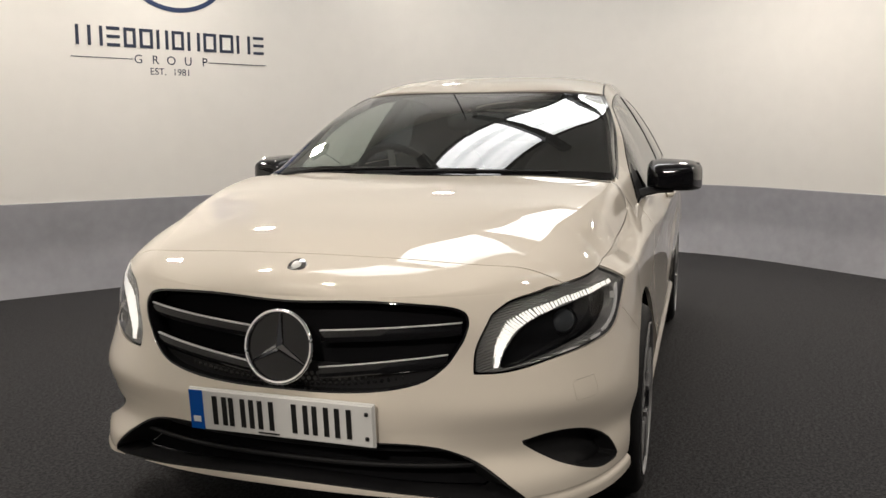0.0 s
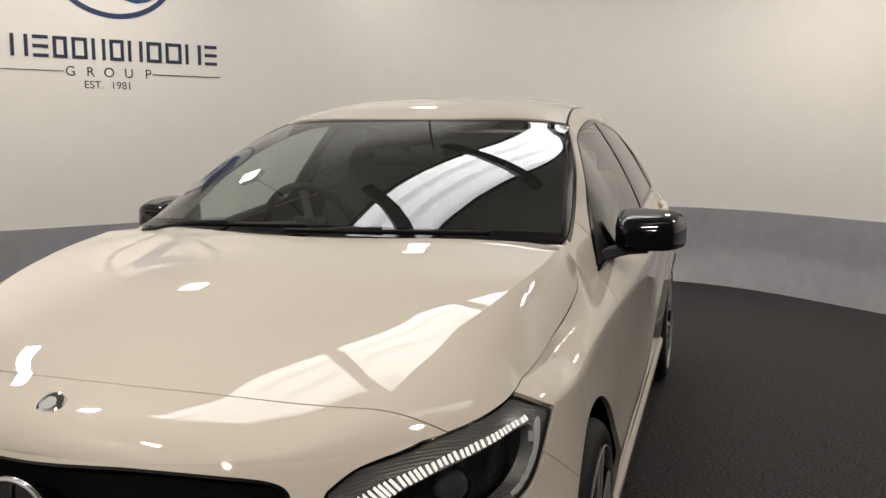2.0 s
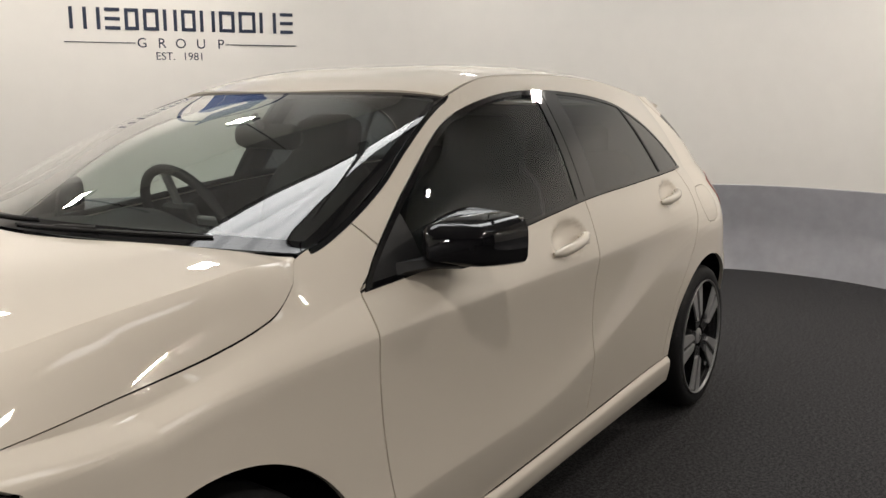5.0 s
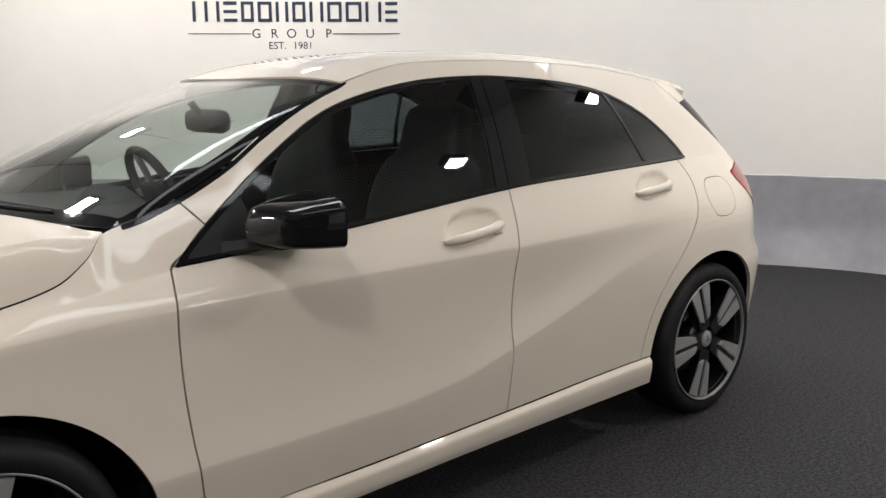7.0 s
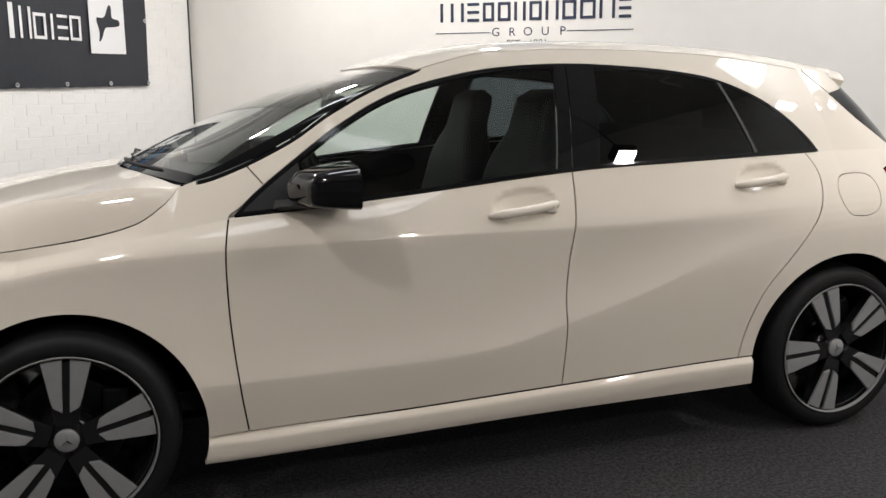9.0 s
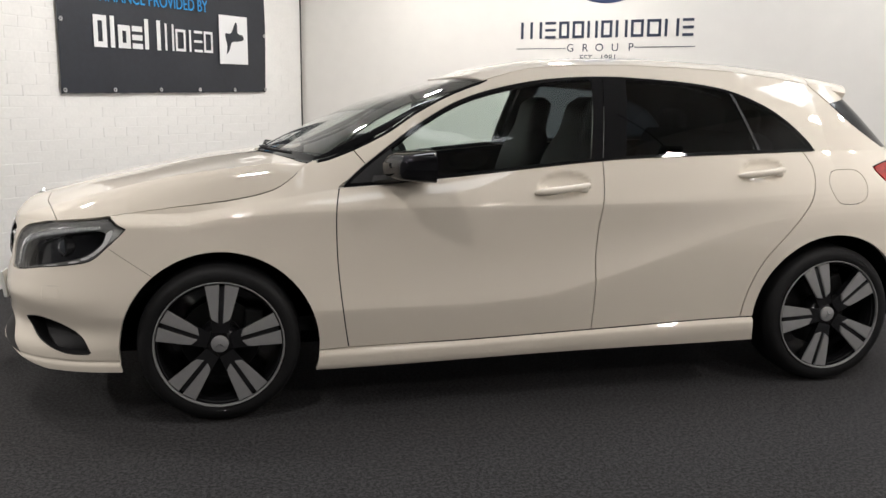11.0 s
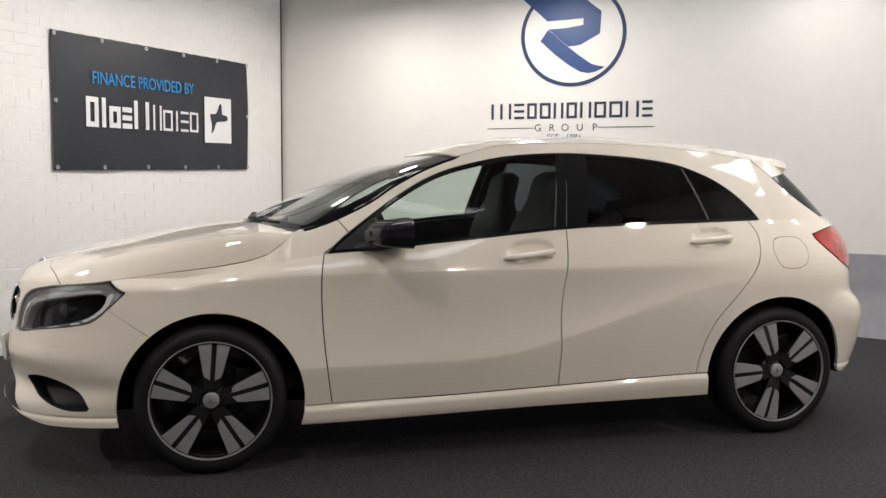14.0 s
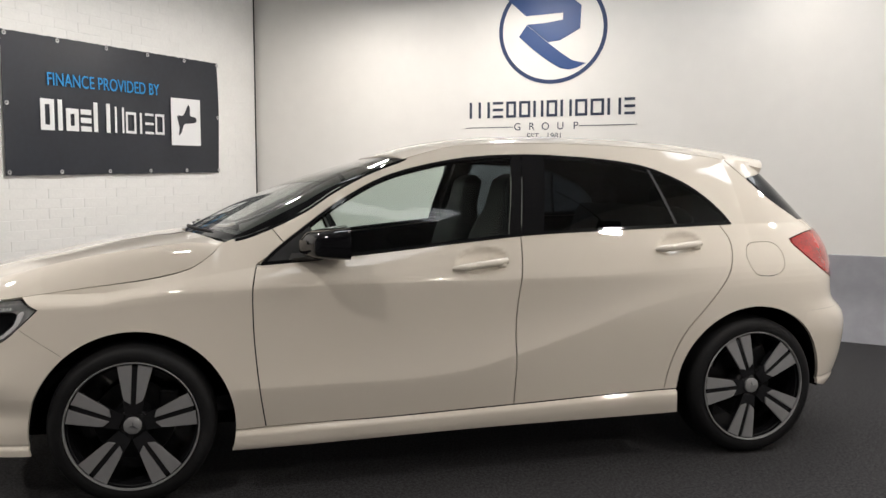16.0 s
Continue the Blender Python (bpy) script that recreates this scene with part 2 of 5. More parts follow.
def inside(poly, a, b):
    """Signed distance to an outline, positive inside, for arrays a, b."""
    p = np.array(poly, float)
    q = np.roll(p, -1, axis=0)
    best, inn = np.full(a.shape, 1e9), np.zeros(a.shape, bool)
    for (x0, y0), (x1, y1) in zip(p, q):
        dx, dy = x1 - x0, y1 - y0
        t = np.clip(((a - x0) * dx + (b - y0) * dy) / (dx * dx + dy * dy + 1e-12), 0, 1)
        best = np.minimum(best, (a - x0 - t * dx) ** 2 + (b - y0 - t * dy) ** 2)
        if y0 != y1:
            inn ^= ((y0 > b) != (y1 > b)) & (a < x0 + (b - y0) * dx / (y1 - y0))
    return np.where(inn, 1, -1) * np.sqrt(best)


class Skin:
    """A triangle surface with its own normals, that can be cut along smooth lines."""

    def __init__(self, v, n, t):
        self.v, self.n, self.t = v, n, t

    @staticmethod
    def grid(p, flip=False):
        a, b = p.shape[:2]
        du, dv = np.gradient(p, axis=0), np.gradient(p, axis=1)
        nn = np.cross(du, dv)
        ln = np.linalg.norm(nn, axis=2, keepdims=True)
        nn = nn / np.maximum(ln, 1e-12)
        i = np.arange(a * b).reshape(a, b)
        q = np.stack([i[:-1, :-1], i[1:, :-1], i[1:, 1:], i[:-1, 1:]], -1).reshape(-1, 4)
        t = np.concatenate([q[:, [0, 1, 2]], q[:, [0, 2, 3]]])
        s = Skin(p.reshape(-1, 3).copy(), nn.reshape(-1, 3), t)
        if flip:
            s.n, s.t = -s.n, s.t[:, ::-1]
        return s

    def cut(self, s):
        """The part where s, a value at each vertex, is positive."""
        s = np.where(np.abs(s) < 1e-9, 1e-9, s)
        pos = s[self.t] > 0
        cnt = pos.sum(1)
        tris = [self.t[cnt == 3]]
        v, n, extra, ev, en = self.v, self.n, {}, [], []

        def mid(i, j):
            key = (min(i, j), max(i, j))
            if key not in extra:
                k = s[i] / (s[i] - s[j])
                ev.append(v[i] + (v[j] - v[i]) * k)
                m = n[i] + (n[j] - n[i]) * k
                en.append(m / max(np.linalg.norm(m), 1e-12))
                extra[key] = len(v) + len(ev) - 1
            return extra[key]
        add = []
        for tri, ps in zip(self.t[(cnt == 1) | (cnt == 2)], pos[(cnt == 1) | (cnt == 2)]):
            k = int(np.argmax(ps)) if ps.sum() == 1 else int(np.argmin(ps))
            a, b, c = int(tri[k]), int(tri[(k + 1) % 3]), int(tri[(k + 2) % 3])
            ab, ac = mid(a, b), mid(a, c)
            if ps.sum() == 1:
                add.append((a, ab, ac))
            else:
                add += [(ab, b, c), (ab, c, ac)]
        if add:
            tris.append(np.array(add))
        t = np.concatenate(tris)
        if ev:
            v, n = np.concatenate([v, ev]), np.concatenate([n, en])
        used, inv = np.unique(t, return_inverse=True)
        return Skin(v[used], n[used], inv.reshape(-1, 3))

    def split(self, f, gap=0.0):
        """The parts inside and outside of f(vertices) with a gap between."""
        s = f(self.v)
        return self.cut(s - gap / 2), self.cut(-s - gap / 2)

    def moved(self, d):
        return Skin(self.v + self.n * d, self.n, self.t)

    def joined(self, other):
        return Skin(np.concatenate([self.v, other.v]), np.concatenate([self.n, other.n]), np.concatenate([self.t, other.t + len(self.v)]))

    def mirrored(self):
        k = np.array([1, -1, 1])
        return Skin(self.v * k, self.n * k, self.t[:, ::-1])

    def edged(self, depth):
        """With its open edges folded inwards."""
        e = np.concatenate([self.t[:, [0, 1]], self.t[:, [1, 2]], self.t[:, [2, 0]]])
        key = np.sort(e, axis=1)
        _, idx, cnt = np.unique(key, axis=0, return_index=True, return_counts=True)
        e = e[idx[cnt == 1]]
        if not len(e) or not depth:
            return self
        a, b = self.v[e[:, 0]], self.v[e[:, 1]]
        c, d = b - self.n[e[:, 1]] * depth, a - self.n[e[:, 0]] * depth
        nn = np.cross(a - b, c - b)
        nn /= np.maximum(np.linalg.norm(nn, axis=1, keepdims=True), 1e-12)
        m, k = len(e), len(self.v)
        i = np.arange(m) + k
        t = np.concatenate([np.stack([i + m, i, i + 3 * m], 1), np.stack([i + m, i + 3 * m, i + 2 * m], 1)])
        return Skin(np.concatenate([self.v, a, b, c, d]), np.concatenate([self.n] + [nn] * 4), np.concatenate([self.t, t]))

    def make(self, name, mat, parent, label="", edge=0.0):
        s = self.edged(edge)
        me = bpy.data.meshes.new(name)
        me.from_pydata(s.v.tolist(), [], s.t.tolist())
        me.shade_smooth()
        me.normals_split_custom_set_from_vertices(s.n.tolist())
        me.materials.append(mat)
        ob = new(name, me)
        ob.parent = parent
        if label:
            tagged(ob, label)
        return ob


# ---------------------------------------------------------------- the hall
# the plan of the feature wall: straight, then round a wide corner behind the car
WALL_PLAN = rounded([(0.47, 4.851), (1.5, 4.155), (2.4, 3.548), (3.3, 2.940), (3.95, 2.47), (4.55, 1.96), (5.07, 1.44), (5.56, 0.84), (5.88, 0.32), (6.06, -0.25),
                     (6.02, -0.84), (5.84, -1.32), (5.58, -1.70), (5.27, -2.06), (4.93, -2.44), (4.0, -3.45), (3.0, -4.55), (1.6, -6.1)], 8, closed=False)
CEIL_Z = 4.6


def ribbon(name, path, profile, mat, label):
    """A wall swept along a plan; the profile is (inwards, up)."""
    bm = bmesh.new()
    rows = []
    for i, (x, y) in enumerate(path):
        x0, y0 = path[max(i - 1, 0)]
        x1, y1 = path[min(i + 1, len(path) - 1)]
        d = Vector((x1 - x0, y1 - y0)).normalized()
        rows.append([bm.verts.new((x + d.y * o, y - d.x * o, z)) for o, z in profile])
    k = len(profile)
    for a, b in zip(rows, rows[1:]):
        for j in range(k):
            bm.faces.new((a[j], a[(j + 1) % k], b[(j + 1) % k], b[j]))
    bm.faces.new(rows[0])
    bm.faces.new(rows[-1][::-1])
    bmesh.ops.recalc_face_normals(bm, faces=bm.faces)
    return tagged(part(name, bm, mat, smooth=35), label, "wall", kind="structure")


ribbon("wall_feature", WALL_PLAN, [(0, 0.6), (0, CEIL_Z), (-0.15, CEIL_Z), (-0.15, 0.0), (-0.02, 0.0), (-0.02, 0.6)], WALL, "cream painted curved wall behind the parked car")
BAND_PROFILE = [(0.006, 0.672), (0.010, 0.668), (0.011, 0.5), (0.013, 0.37), (0.018, 0.31), (0.028, 0.25), (0.06, 0.12), (0.095, 0.0), (-0.015, 0.0), (-0.015, 0.672)]
ribbon("skirting_band", WALL_PLAN, BAND_PROFILE, BAND, "satin grey vinyl band along the foot of the wall")

floor_bm = bmesh.new()
bmesh.ops.create_grid(floor_bm, x_segments=2, y_segments=2, size=9.0)
tagged(part("floor", floor_bm, CARPET), "black short-pile carpet floor of the showroom", "floor", kind="structure")
tagged(part("ceiling", box((0, 0, CEIL_Z + 0.06), (18, 18, 0.1)), CEILING), "plain grey ceiling of the hall", "ceiling", kind="structure")

# the painted brick wall and its banner
CORNER = Vector((0.624, 4.697, 0))
ALONG = Vector((-1.423, -1.849, 0)).normalized()
INTO = Vector((ALONG.y, -ALONG.x, 0)) * -1
if INTO.dot(Vector((1, -1, 0))) < 0:
    INTO = -INTO
BRICK_M = Matrix(((ALONG.x, 0, INTO.x, CORNER.x), (ALONG.y, 0, INTO.y, CORNER.y), (0, 1, 0, 0), (0, 0, 0, 1)))
BRICK_LEN = 3.62
tagged(part("wall_brick", box((BRICK_LEN / 2, CEIL_Z / 2, -0.1355), (BRICK_LEN, CEIL_Z, 0.27), BRICK_M), BRICK), "white painted brick wall beside the curved wall", "wall", kind="structure")
tagged(part("wall_plain", box((BRICK_LEN + 1.31, CEIL_Z / 2, -0.150), (2.6, CEIL_Z, 0.27), BRICK_M), WALL), "cream plastered wall past the end of the bricks", "wall", kind="structure")
# unseen walls added to close the room and set what the car reflects
for nm, c, s in (("wall_behind", (-6.0, 0, CEIL_Z / 2), (0.2, 18, CEIL_Z)), ("wall_south", (0, -8.0, CEIL_Z / 2), (18, 0.2, CEIL_Z)), ("wall_north", (0, 8.6, CEIL_Z / 2), (18, 0.2, CEIL_Z)), ("wall_east", (8.8, 0, CEIL_Z / 2), (0.2, 18, CEIL_Z))):
    tagged(part(nm, box(c, s), HALL_WALL), "unseen plain wall added to close the hall", "wall", kind="structure")

# ---------------------------------------------------------------- the car body as two smooth fields
# x runs rearwards from the front axle, w is the half width, z is up
Z_UP = line1([(-0.7, 0.70), (-0.29, 0.752), (0.065, 0.815), (0.47, 0.835), (1.03, 0.845), (1.56, 0.845), (2.0, 0.85), (2.45, 0.87), (3.3, 0.88)])
W_UP = line1([(-0.3, 0.822), (0.2, 0.838), (0.5, 0.848), (1.0, 0.864), (1.5, 0.868), (2.2, 0.868), (2.6, 0.862), (3.0, 0.85)])
Z_LO = line1([(-0.5, 0.44), (0.5, 0.439), (1.03, 0.442), (1.3, 0.462), (1.57, 0.524), (1.85, 0.607), (2.13, 0.70), (2.43, 0.765), (2.8, 0.79), (3.3, 0.79)])
W_LO = line1([(-0.3, 0.875), (0.3, 0.874), (1.0, 0.868), (1.6, 0.868), (2.3, 0.876), (2.7, 0.88), (3.0, 0.87)])
Z_B = line1([(-0.1, 0.825), (0.2, 0.872), (0.5, 0.917), (0.87, 0.951), (1.6, 1.025), (2.28, 1.049), (2.64, 1.056), (3.2, 1.06)])
W_B = line1([(-0.1, 0.766), (0.2, 0.797), (0.5, 0.783), (0.87, 0.795), (1.6, 0.800), (2.28, 0.778), (2.64, 0.748), (3.0, 0.70)])
Z_L = line1([(-0.1, 0.853), (0.064, 0.873), (0.218, 0.909), (0.303, 0.962), (0.354, 1.010), (0.453, 1.038), (0.684, 1.138), (0.817, 1.222), (0.985, 1.305), (1.13, 1.355), (1.4, 1.415), (1.75, 1.428), (2.2, 1.415), (2.6, 1.375), (2.95, 1.325)])
W_L = line1([(-0.1, 0.757), (0.064, 0.761), (0.218, 0.763), (0.303, 0.744), (0.354, 0.706), (0.453, 0.699), (0.684, 0.67), (0.817, 0.646), (0.985, 0.604), (1.13, 0.57), (1.4, 0.548), (1.75, 0.545), (2.2, 0.54), (2.6, 0.525), (2.95, 0.50)])
Z_SILL = line1([(-0.5, 0.265), (0.4, 0.268), (1.03, 0.284), (1.57, 0.301), (2.3, 0.323), (3.3, 0.33)])
Z_BOT = 0.17


FADE = line1([(-0.4, 0.15), (0.3, 1.0), (1.7, 1.0), (2.3, 0.55), (3.0, 0.2)])


def folded(x, z):
    """Half widths at a station x for heights z: sill, two creases with a hollow between them, shoulder, window lean."""
    up, lo, b, top, sill = float(Z_UP(x)), float(Z_LO(x)), float(Z_B(x)), float(Z_L(x)), float(Z_SILL(x))
    wu, wl, wb, wt, fade = float(W_UP(x)), float(W_LO(x)), float(W_B(x)), float(W_L(x)), float(FADE(x))
    flare = 0.010 * (math.exp(-((x - 0.0) / 0.42) ** 2) + math.exp(-((x - 2.7) / 0.42) ** 2))
    t1, t2, t3 = (z - sill) / (lo - sill), (z - lo) / (up - lo), (z - up) / (b - up)
    low = line1([(0.10, 0.79), (Z_BOT, 0.825), (sill - 0.075, 0.850), (sill - 0.05, 0.856), (sill - 0.02, 0.858), (sill, 0.842)])(z)
    w = np.where(z < sill, low, 0.842 + flare + (wl - 0.842 - flare) * (1.25 * t1 - 0.25 * t1 * t1))
    w = np.where(z > lo, wl + (wu - wl) * t2 - 4 * 0.0125 * fade * t2 * (1 - t2) * (1.25 - 0.5 * t2) * min(1.0, (up - lo) / 0.3), w)
    w = np.where(z > up, wu + (wb - wu) * (t3 * 0.75 + 0.25 * t3 * t3), w)
    t4 = (z - b) / max(top - b, 1e-6)
    lean = wb + (wt - wb) * t4 + 0.018 * min(1.0, max(0.0, (top - b - 0.10) / 0.14)) * np.sin(math.pi * np.clip(t4, 0, 1))
    w = np.where(z > b, lean, w)
    return w + flare * np.exp(-((z - 0.60) / 0.11) ** 2)


def section(x, z):
    """The folded section with its creases rounded, softer towards the tail."""
    r = 0.009 + 0.020 * min(1.0, max(0.0, (x - 1.9) / 0.7))
    keep = np.clip((z - float(Z_SILL(x)) - r) / 0.02, 0, 1) * np.clip((float(Z_B(x)) - r - z) / 0.02, 0, 1)
    soft = 0.1 * (folded(x, z - 2 * r) + folded(x, z + 2 * r)) + 0.25 * (folded(x, z - r) + folded(x, z + r)) + 0.3 * folded(x, z)
    return folded(x, z) * (1 - keep) + soft * keep


def levels(knots):
    """Row heights from the bottom up, closer together at each crease."""
    out = []
    for (a, b), n in zip(zip(knots, knots[1:]), (14, 18, 26, 14, 24)):
        e = min(0.004, (b - a) * 0.15)
        out.append(np.concatenate([[a], np.linspace(a + e, b - e, n)]))
    return np.concatenate(out + [[knots[-1]]])


FX = line1([(0.12, -0.86), (0.2, -0.90), (0.30, -0.935), (0.36, -0.928), (0.42, -0.916), (0.52, -0.910), (0.6, -0.906), (0.70, -0.893), (0.772, -0.872), (0.9, -0.80)])
FC = line1([(0.0, -0.1), (1.0, -0.1)])
FN = line1([(0.12, 3.0), (0.22, 2.9), (0.30, 2.7), (0.38, 2.35), (0.43, 2.45), (0.50, 2.7), (0.57, 2.55), (0.63, 2.45), (0.70, 2.5), (0.76, 2.45), (0.82, 2.35), (0.9, 2.3)])
FZL = line1([(0, 0.772), (45, 0.79), (64, 0.808), (90, 0.853)])
RX = line1([(0.12, 3.2), (0.2, 3.29), (0.3, 3.42), (0.45, 3.485), (0.55, 3.495), (0.62, 3.47), (0.70, 3.39), (0.78, 3.38), (0.88, 3.375), (1.0, 3.325), (1.1, 3.20), (1.2, 3.085), (1.3, 2.985), (1.4, 2.92)])
RC = line1([(0.0, 2.72), (1.5, 2.72)])
RN = line1([(0.12, 2.8), (0.7, 2.7), (1.0, 2.85), (1.15, 3.4), (1.3, 4.0), (1.4, 4.0)])
FRONT_X, REAR_X = -0.1, 2.72


def side_field():
    """Front centre, round the nose corner, along the side, round the tail to its centre, row by row from the sill up."""
    cols = []
    for deg in np.concatenate([np.linspace(0, 60, 70), np.linspace(61, 90, 34)])[:-1]:
        top, g = float(FZL(deg)), deg / 90
        up = 0.70 + (float(Z_UP(FRONT_X)) - 0.70) * g
        z = levels([Z_BOT, float(Z_SILL(FRONT_X)), float(Z_LO(FRONT_X)), up, up + (top - up) * (0.5 + 0.08 * g), top])
        w0, c, n = section(FRONT_X, z), FC(z), FN(z)
        cs, sn = math.cos(radians(deg)), math.sin(radians(deg))
        cols.append(np.stack([c - (c - FX(z)) * cs ** (2 / n), -w0 * sn ** (2 / n), z], 1))
    for x in np.linspace(0, 1, 300):
        xs = FRONT_X + (REAR_X - FRONT_X) * x
        z = levels([Z_BOT, float(Z_SILL(xs)), float(Z_LO(xs)), float(Z_UP(xs)), float(Z_B(xs)), float(Z_L(xs))])
        a, b = FC(z), RC(z)
        cols.append(np.stack([a + (b - a) * x, -section(xs, z), z], 1))
    for deg in np.linspace(90, 0, 70)[1:]:
        top = float(Z_L(REAR_X)) - 0.03 * (90 - deg) / 90
        z = levels([Z_BOT, float(Z_SILL(REAR_X)), float(Z_LO(REAR_X)), float(Z_UP(REAR_X)), float(Z_B(REAR_X)), top])
        w0, c, n = section(REAR_X, z), RC(z), RN(z)
        cs, sn = math.cos(radians(deg)), math.sin(radians(deg))
        cols.append(np.stack([c + (RX(z) - c) * cs ** (2 / n), -w0 * sn ** (2 / n), z], 1))
    p = np.array(cols)
    # hollows behind the door handles
    for hx, hz, rx, rz in ((1.41, 0.925, 0.112, 0.049), (2.34, 0.975, 0.106, 0.046)):
        r = ((p[..., 0] - hx) / rx) ** 2 + ((p[..., 2] - hz - 0.07 * (p[..., 0] - hx)) / rz) ** 2
        p[..., 1] += 0.024 * np.clip(1 - r, 0, 1) ** 0.55
    return Skin.grid(p)


def side_w(x, z):
    """The half width of the body side at x and z, round its corners too."""
    z1 = np.array([z])
    if x < FRONT_X:
        n = float(FN(z))
        return float(section(FRONT_X, z1)[0]) * max(0.0, 1 - ((FRONT_X - x) / (FRONT_X - float(FX(z)))) ** n) ** (1 / n)
    if x > REAR_X:
        n = float(RN(z))
        return float(section(REAR_X, z1)[0]) * max(0.0, 1 - ((x - REAR_X) / (float(RX(z)) - REAR_X)) ** n) ** (1 / n)
    return float(section(x, z1)[0])


SLOPE = line1([(-0.872, 72), (-0.868, 66), (-0.85, 46), (-0.82, 24), (-0.775, 15.2), (-0.71, 14.6), (-0.6, 14.5), (-0.45, 14.0), (-0.35, 13.2), (-0.25, 11.1), (-0.1, 8.3), (0.06, 6.5), (0.2, 5.2), (0.45, 3.8)])
SLOPE_X = np.linspace(-0.872, 0.45, 700)
SLOPE_Z = np.concatenate([[0], np.cumsum(np.tan(np.radians(SLOPE((SLOPE_X[1:] + SLOPE_X[:-1]) / 2))) * np.diff(SLOPE_X))])
SLOPE_Z += 1.027 - np.interp(0.06, SLOPE_X, SLOPE_Z)


def ZC(x):
    """The height of the bonnet's centre line, from its slope in degrees."""
    return np.interp(x, SLOPE_X, SLOPE_Z)



def bonnet_edge(x):
    """The plan and height of the bonnet's outer edge."""
    zl = np.where(x < FRONT_X, 0.0, Z_L(x))
    w = np.where(x < FRONT_X, 0.0, np.minimum(W_L(x), 0.765))
    deg = np.linspace(0, 90, 400)
    z = FZL(deg)
    w0, c, n = section(FRONT_X, z), FC(z), FN(z)
    px = c - (c - FX(z)) * np.cos(np.radians(deg)) ** (2 / n)
    pw = w0 * np.sin(np.radians(deg)) ** (2 / n)
    return np.where(x < FRONT_X, np.interp(x, px, pw), w), np.where(x < FRONT_X, np.interp(x, px, z), zl)


KC = line1([(-0.872, 0.985), (-0.8, 0.955), (-0.7, 0.885), (-0.6, 0.83), (-0.5, 0.805), (-0.4, 0.81), (-0.2, 0.862), (0.0, 0.906), (0.1, 0.918), (0.2, 0.922), (0.3, 0.945), (0.36, 0.98), (0.4, 0.985)])
DC = line1([(-0.872, 0.97), (-0.8, 0.84), (-0.7, 0.55), (-0.6, 0.41), (-0.35, 0.28), (0.07, 0.205), (0.2, 0.21), (0.3, 0.42), (0.36, 0.90), (0.4, 0.95)])


CROWN = ((-0.0081, -0.0187, 0.0120), (0.0009, -0.0187, -0.0362), (0.0087, 0.0385, 0.0476), (-0.0105, 0.0019, 0.0131))


def crown(x, s):
    """The shallow crown of the panel between its creases, none at the creases and the nose; s is 1 at a crease."""
    s, u = np.minimum(s, 1.0), (x + 0.2) / 0.4
    f, g = np.clip((x + 0.72) / 0.3, 0, 1), np.clip((0.30 - x) / 0.22, 0, 1)
    return 0.9 * f * f * (3 - 2 * f) * g * g * (3 - 2 * g) * (1 - s * s) ** 2 * sum(c * u ** i * s ** (2 * j) for i, row in enumerate(CROWN) for j, c in enumerate(row))


def bonnet_field():
    x = np.concatenate([-0.872 + 0.16 * np.linspace(0, 1, 50) ** 2, np.linspace(-0.71, 0.40, 110)[1:]])
    we, ze = bonnet_edge(x)
    kc, dc, zc = KC(x)[:, None], DC(x)[:, None], ZC(x)[:, None]
    # the columns follow the crease
    u, o = 1 - (1 - np.linspace(0, 1, 64)[None]) ** 2.0, np.linspace(0, 1, 34)[None, 1:]
    half = np.concatenate([kc * u, kc + (1 - kc) * o], 1)
    drop = np.concatenate([dc * u ** 2.1 + 0 * kc, dc + (1 - dc) * (0.42 * o + 0.58 * o ** 2.4)], 1)
    k = np.concatenate([-half[:, :0:-1], half], 1)
    drop = np.concatenate([drop[:, :0:-1], drop], 1)
    p = np.zeros((len(x), k.shape[1], 3))
    p[..., 0] = x[:, None]
    p[..., 1] = k * we[:, None]
    p[..., 2] = zc - (zc - ze[:, None]) * drop + crown(p[..., 0], np.abs(k) / kc)
    return Skin.grid(p)


ZR = line1([(0.95, 1.34), (1.03, 1.372), (1.2, 1.424), (1.5, 1.466), (1.85, 1.477), (2.3, 1.464), (2.6, 1.443), (2.95, 1.395), (3.12, 1.362)])


# windscreen: from its foot to its head, curved across
def screen_point(k, f):
    """k from -1 to 1 across, f from 0 at the foot to 1 at the head; the edge follows the pillar, the head the roof."""
    a = np.abs(k)
    xe = 0.37 + 0.76 * f
    xc, zc = 0.165 + 0.865 * f, 1.037 + 0.335 * f + 0.030 * np.sin(math.pi * f)
    x = xc + (xe - xc) * a ** 1.85
    z = zc - 0.018 * a * a - (zc - 0.018 - Z_L(xe) - 0.003) * a ** 40
    xh = 1.03 + 0.10 * a ** 2.4
    head = ZR(xh) - (ZR(xh) - Z_L(xh)) * a ** 3.8 - 0.003
    last = 1.372 - 0.018 * a * a - (1.372 - 0.018 - float(Z_L(1.13)) - 0.003) * a ** 40
    return x, k * (W_L(xe) - 0.003), z + f ** 4 * (head - last)


def screen_field():
    k, f = np.meshgrid(np.sin(np.linspace(-1, 1, 110) * math.pi / 2), np.linspace(0, 1, 50), indexing="ij")
    return Skin.grid(np.stack(screen_point(k, f), -1), flip=True)




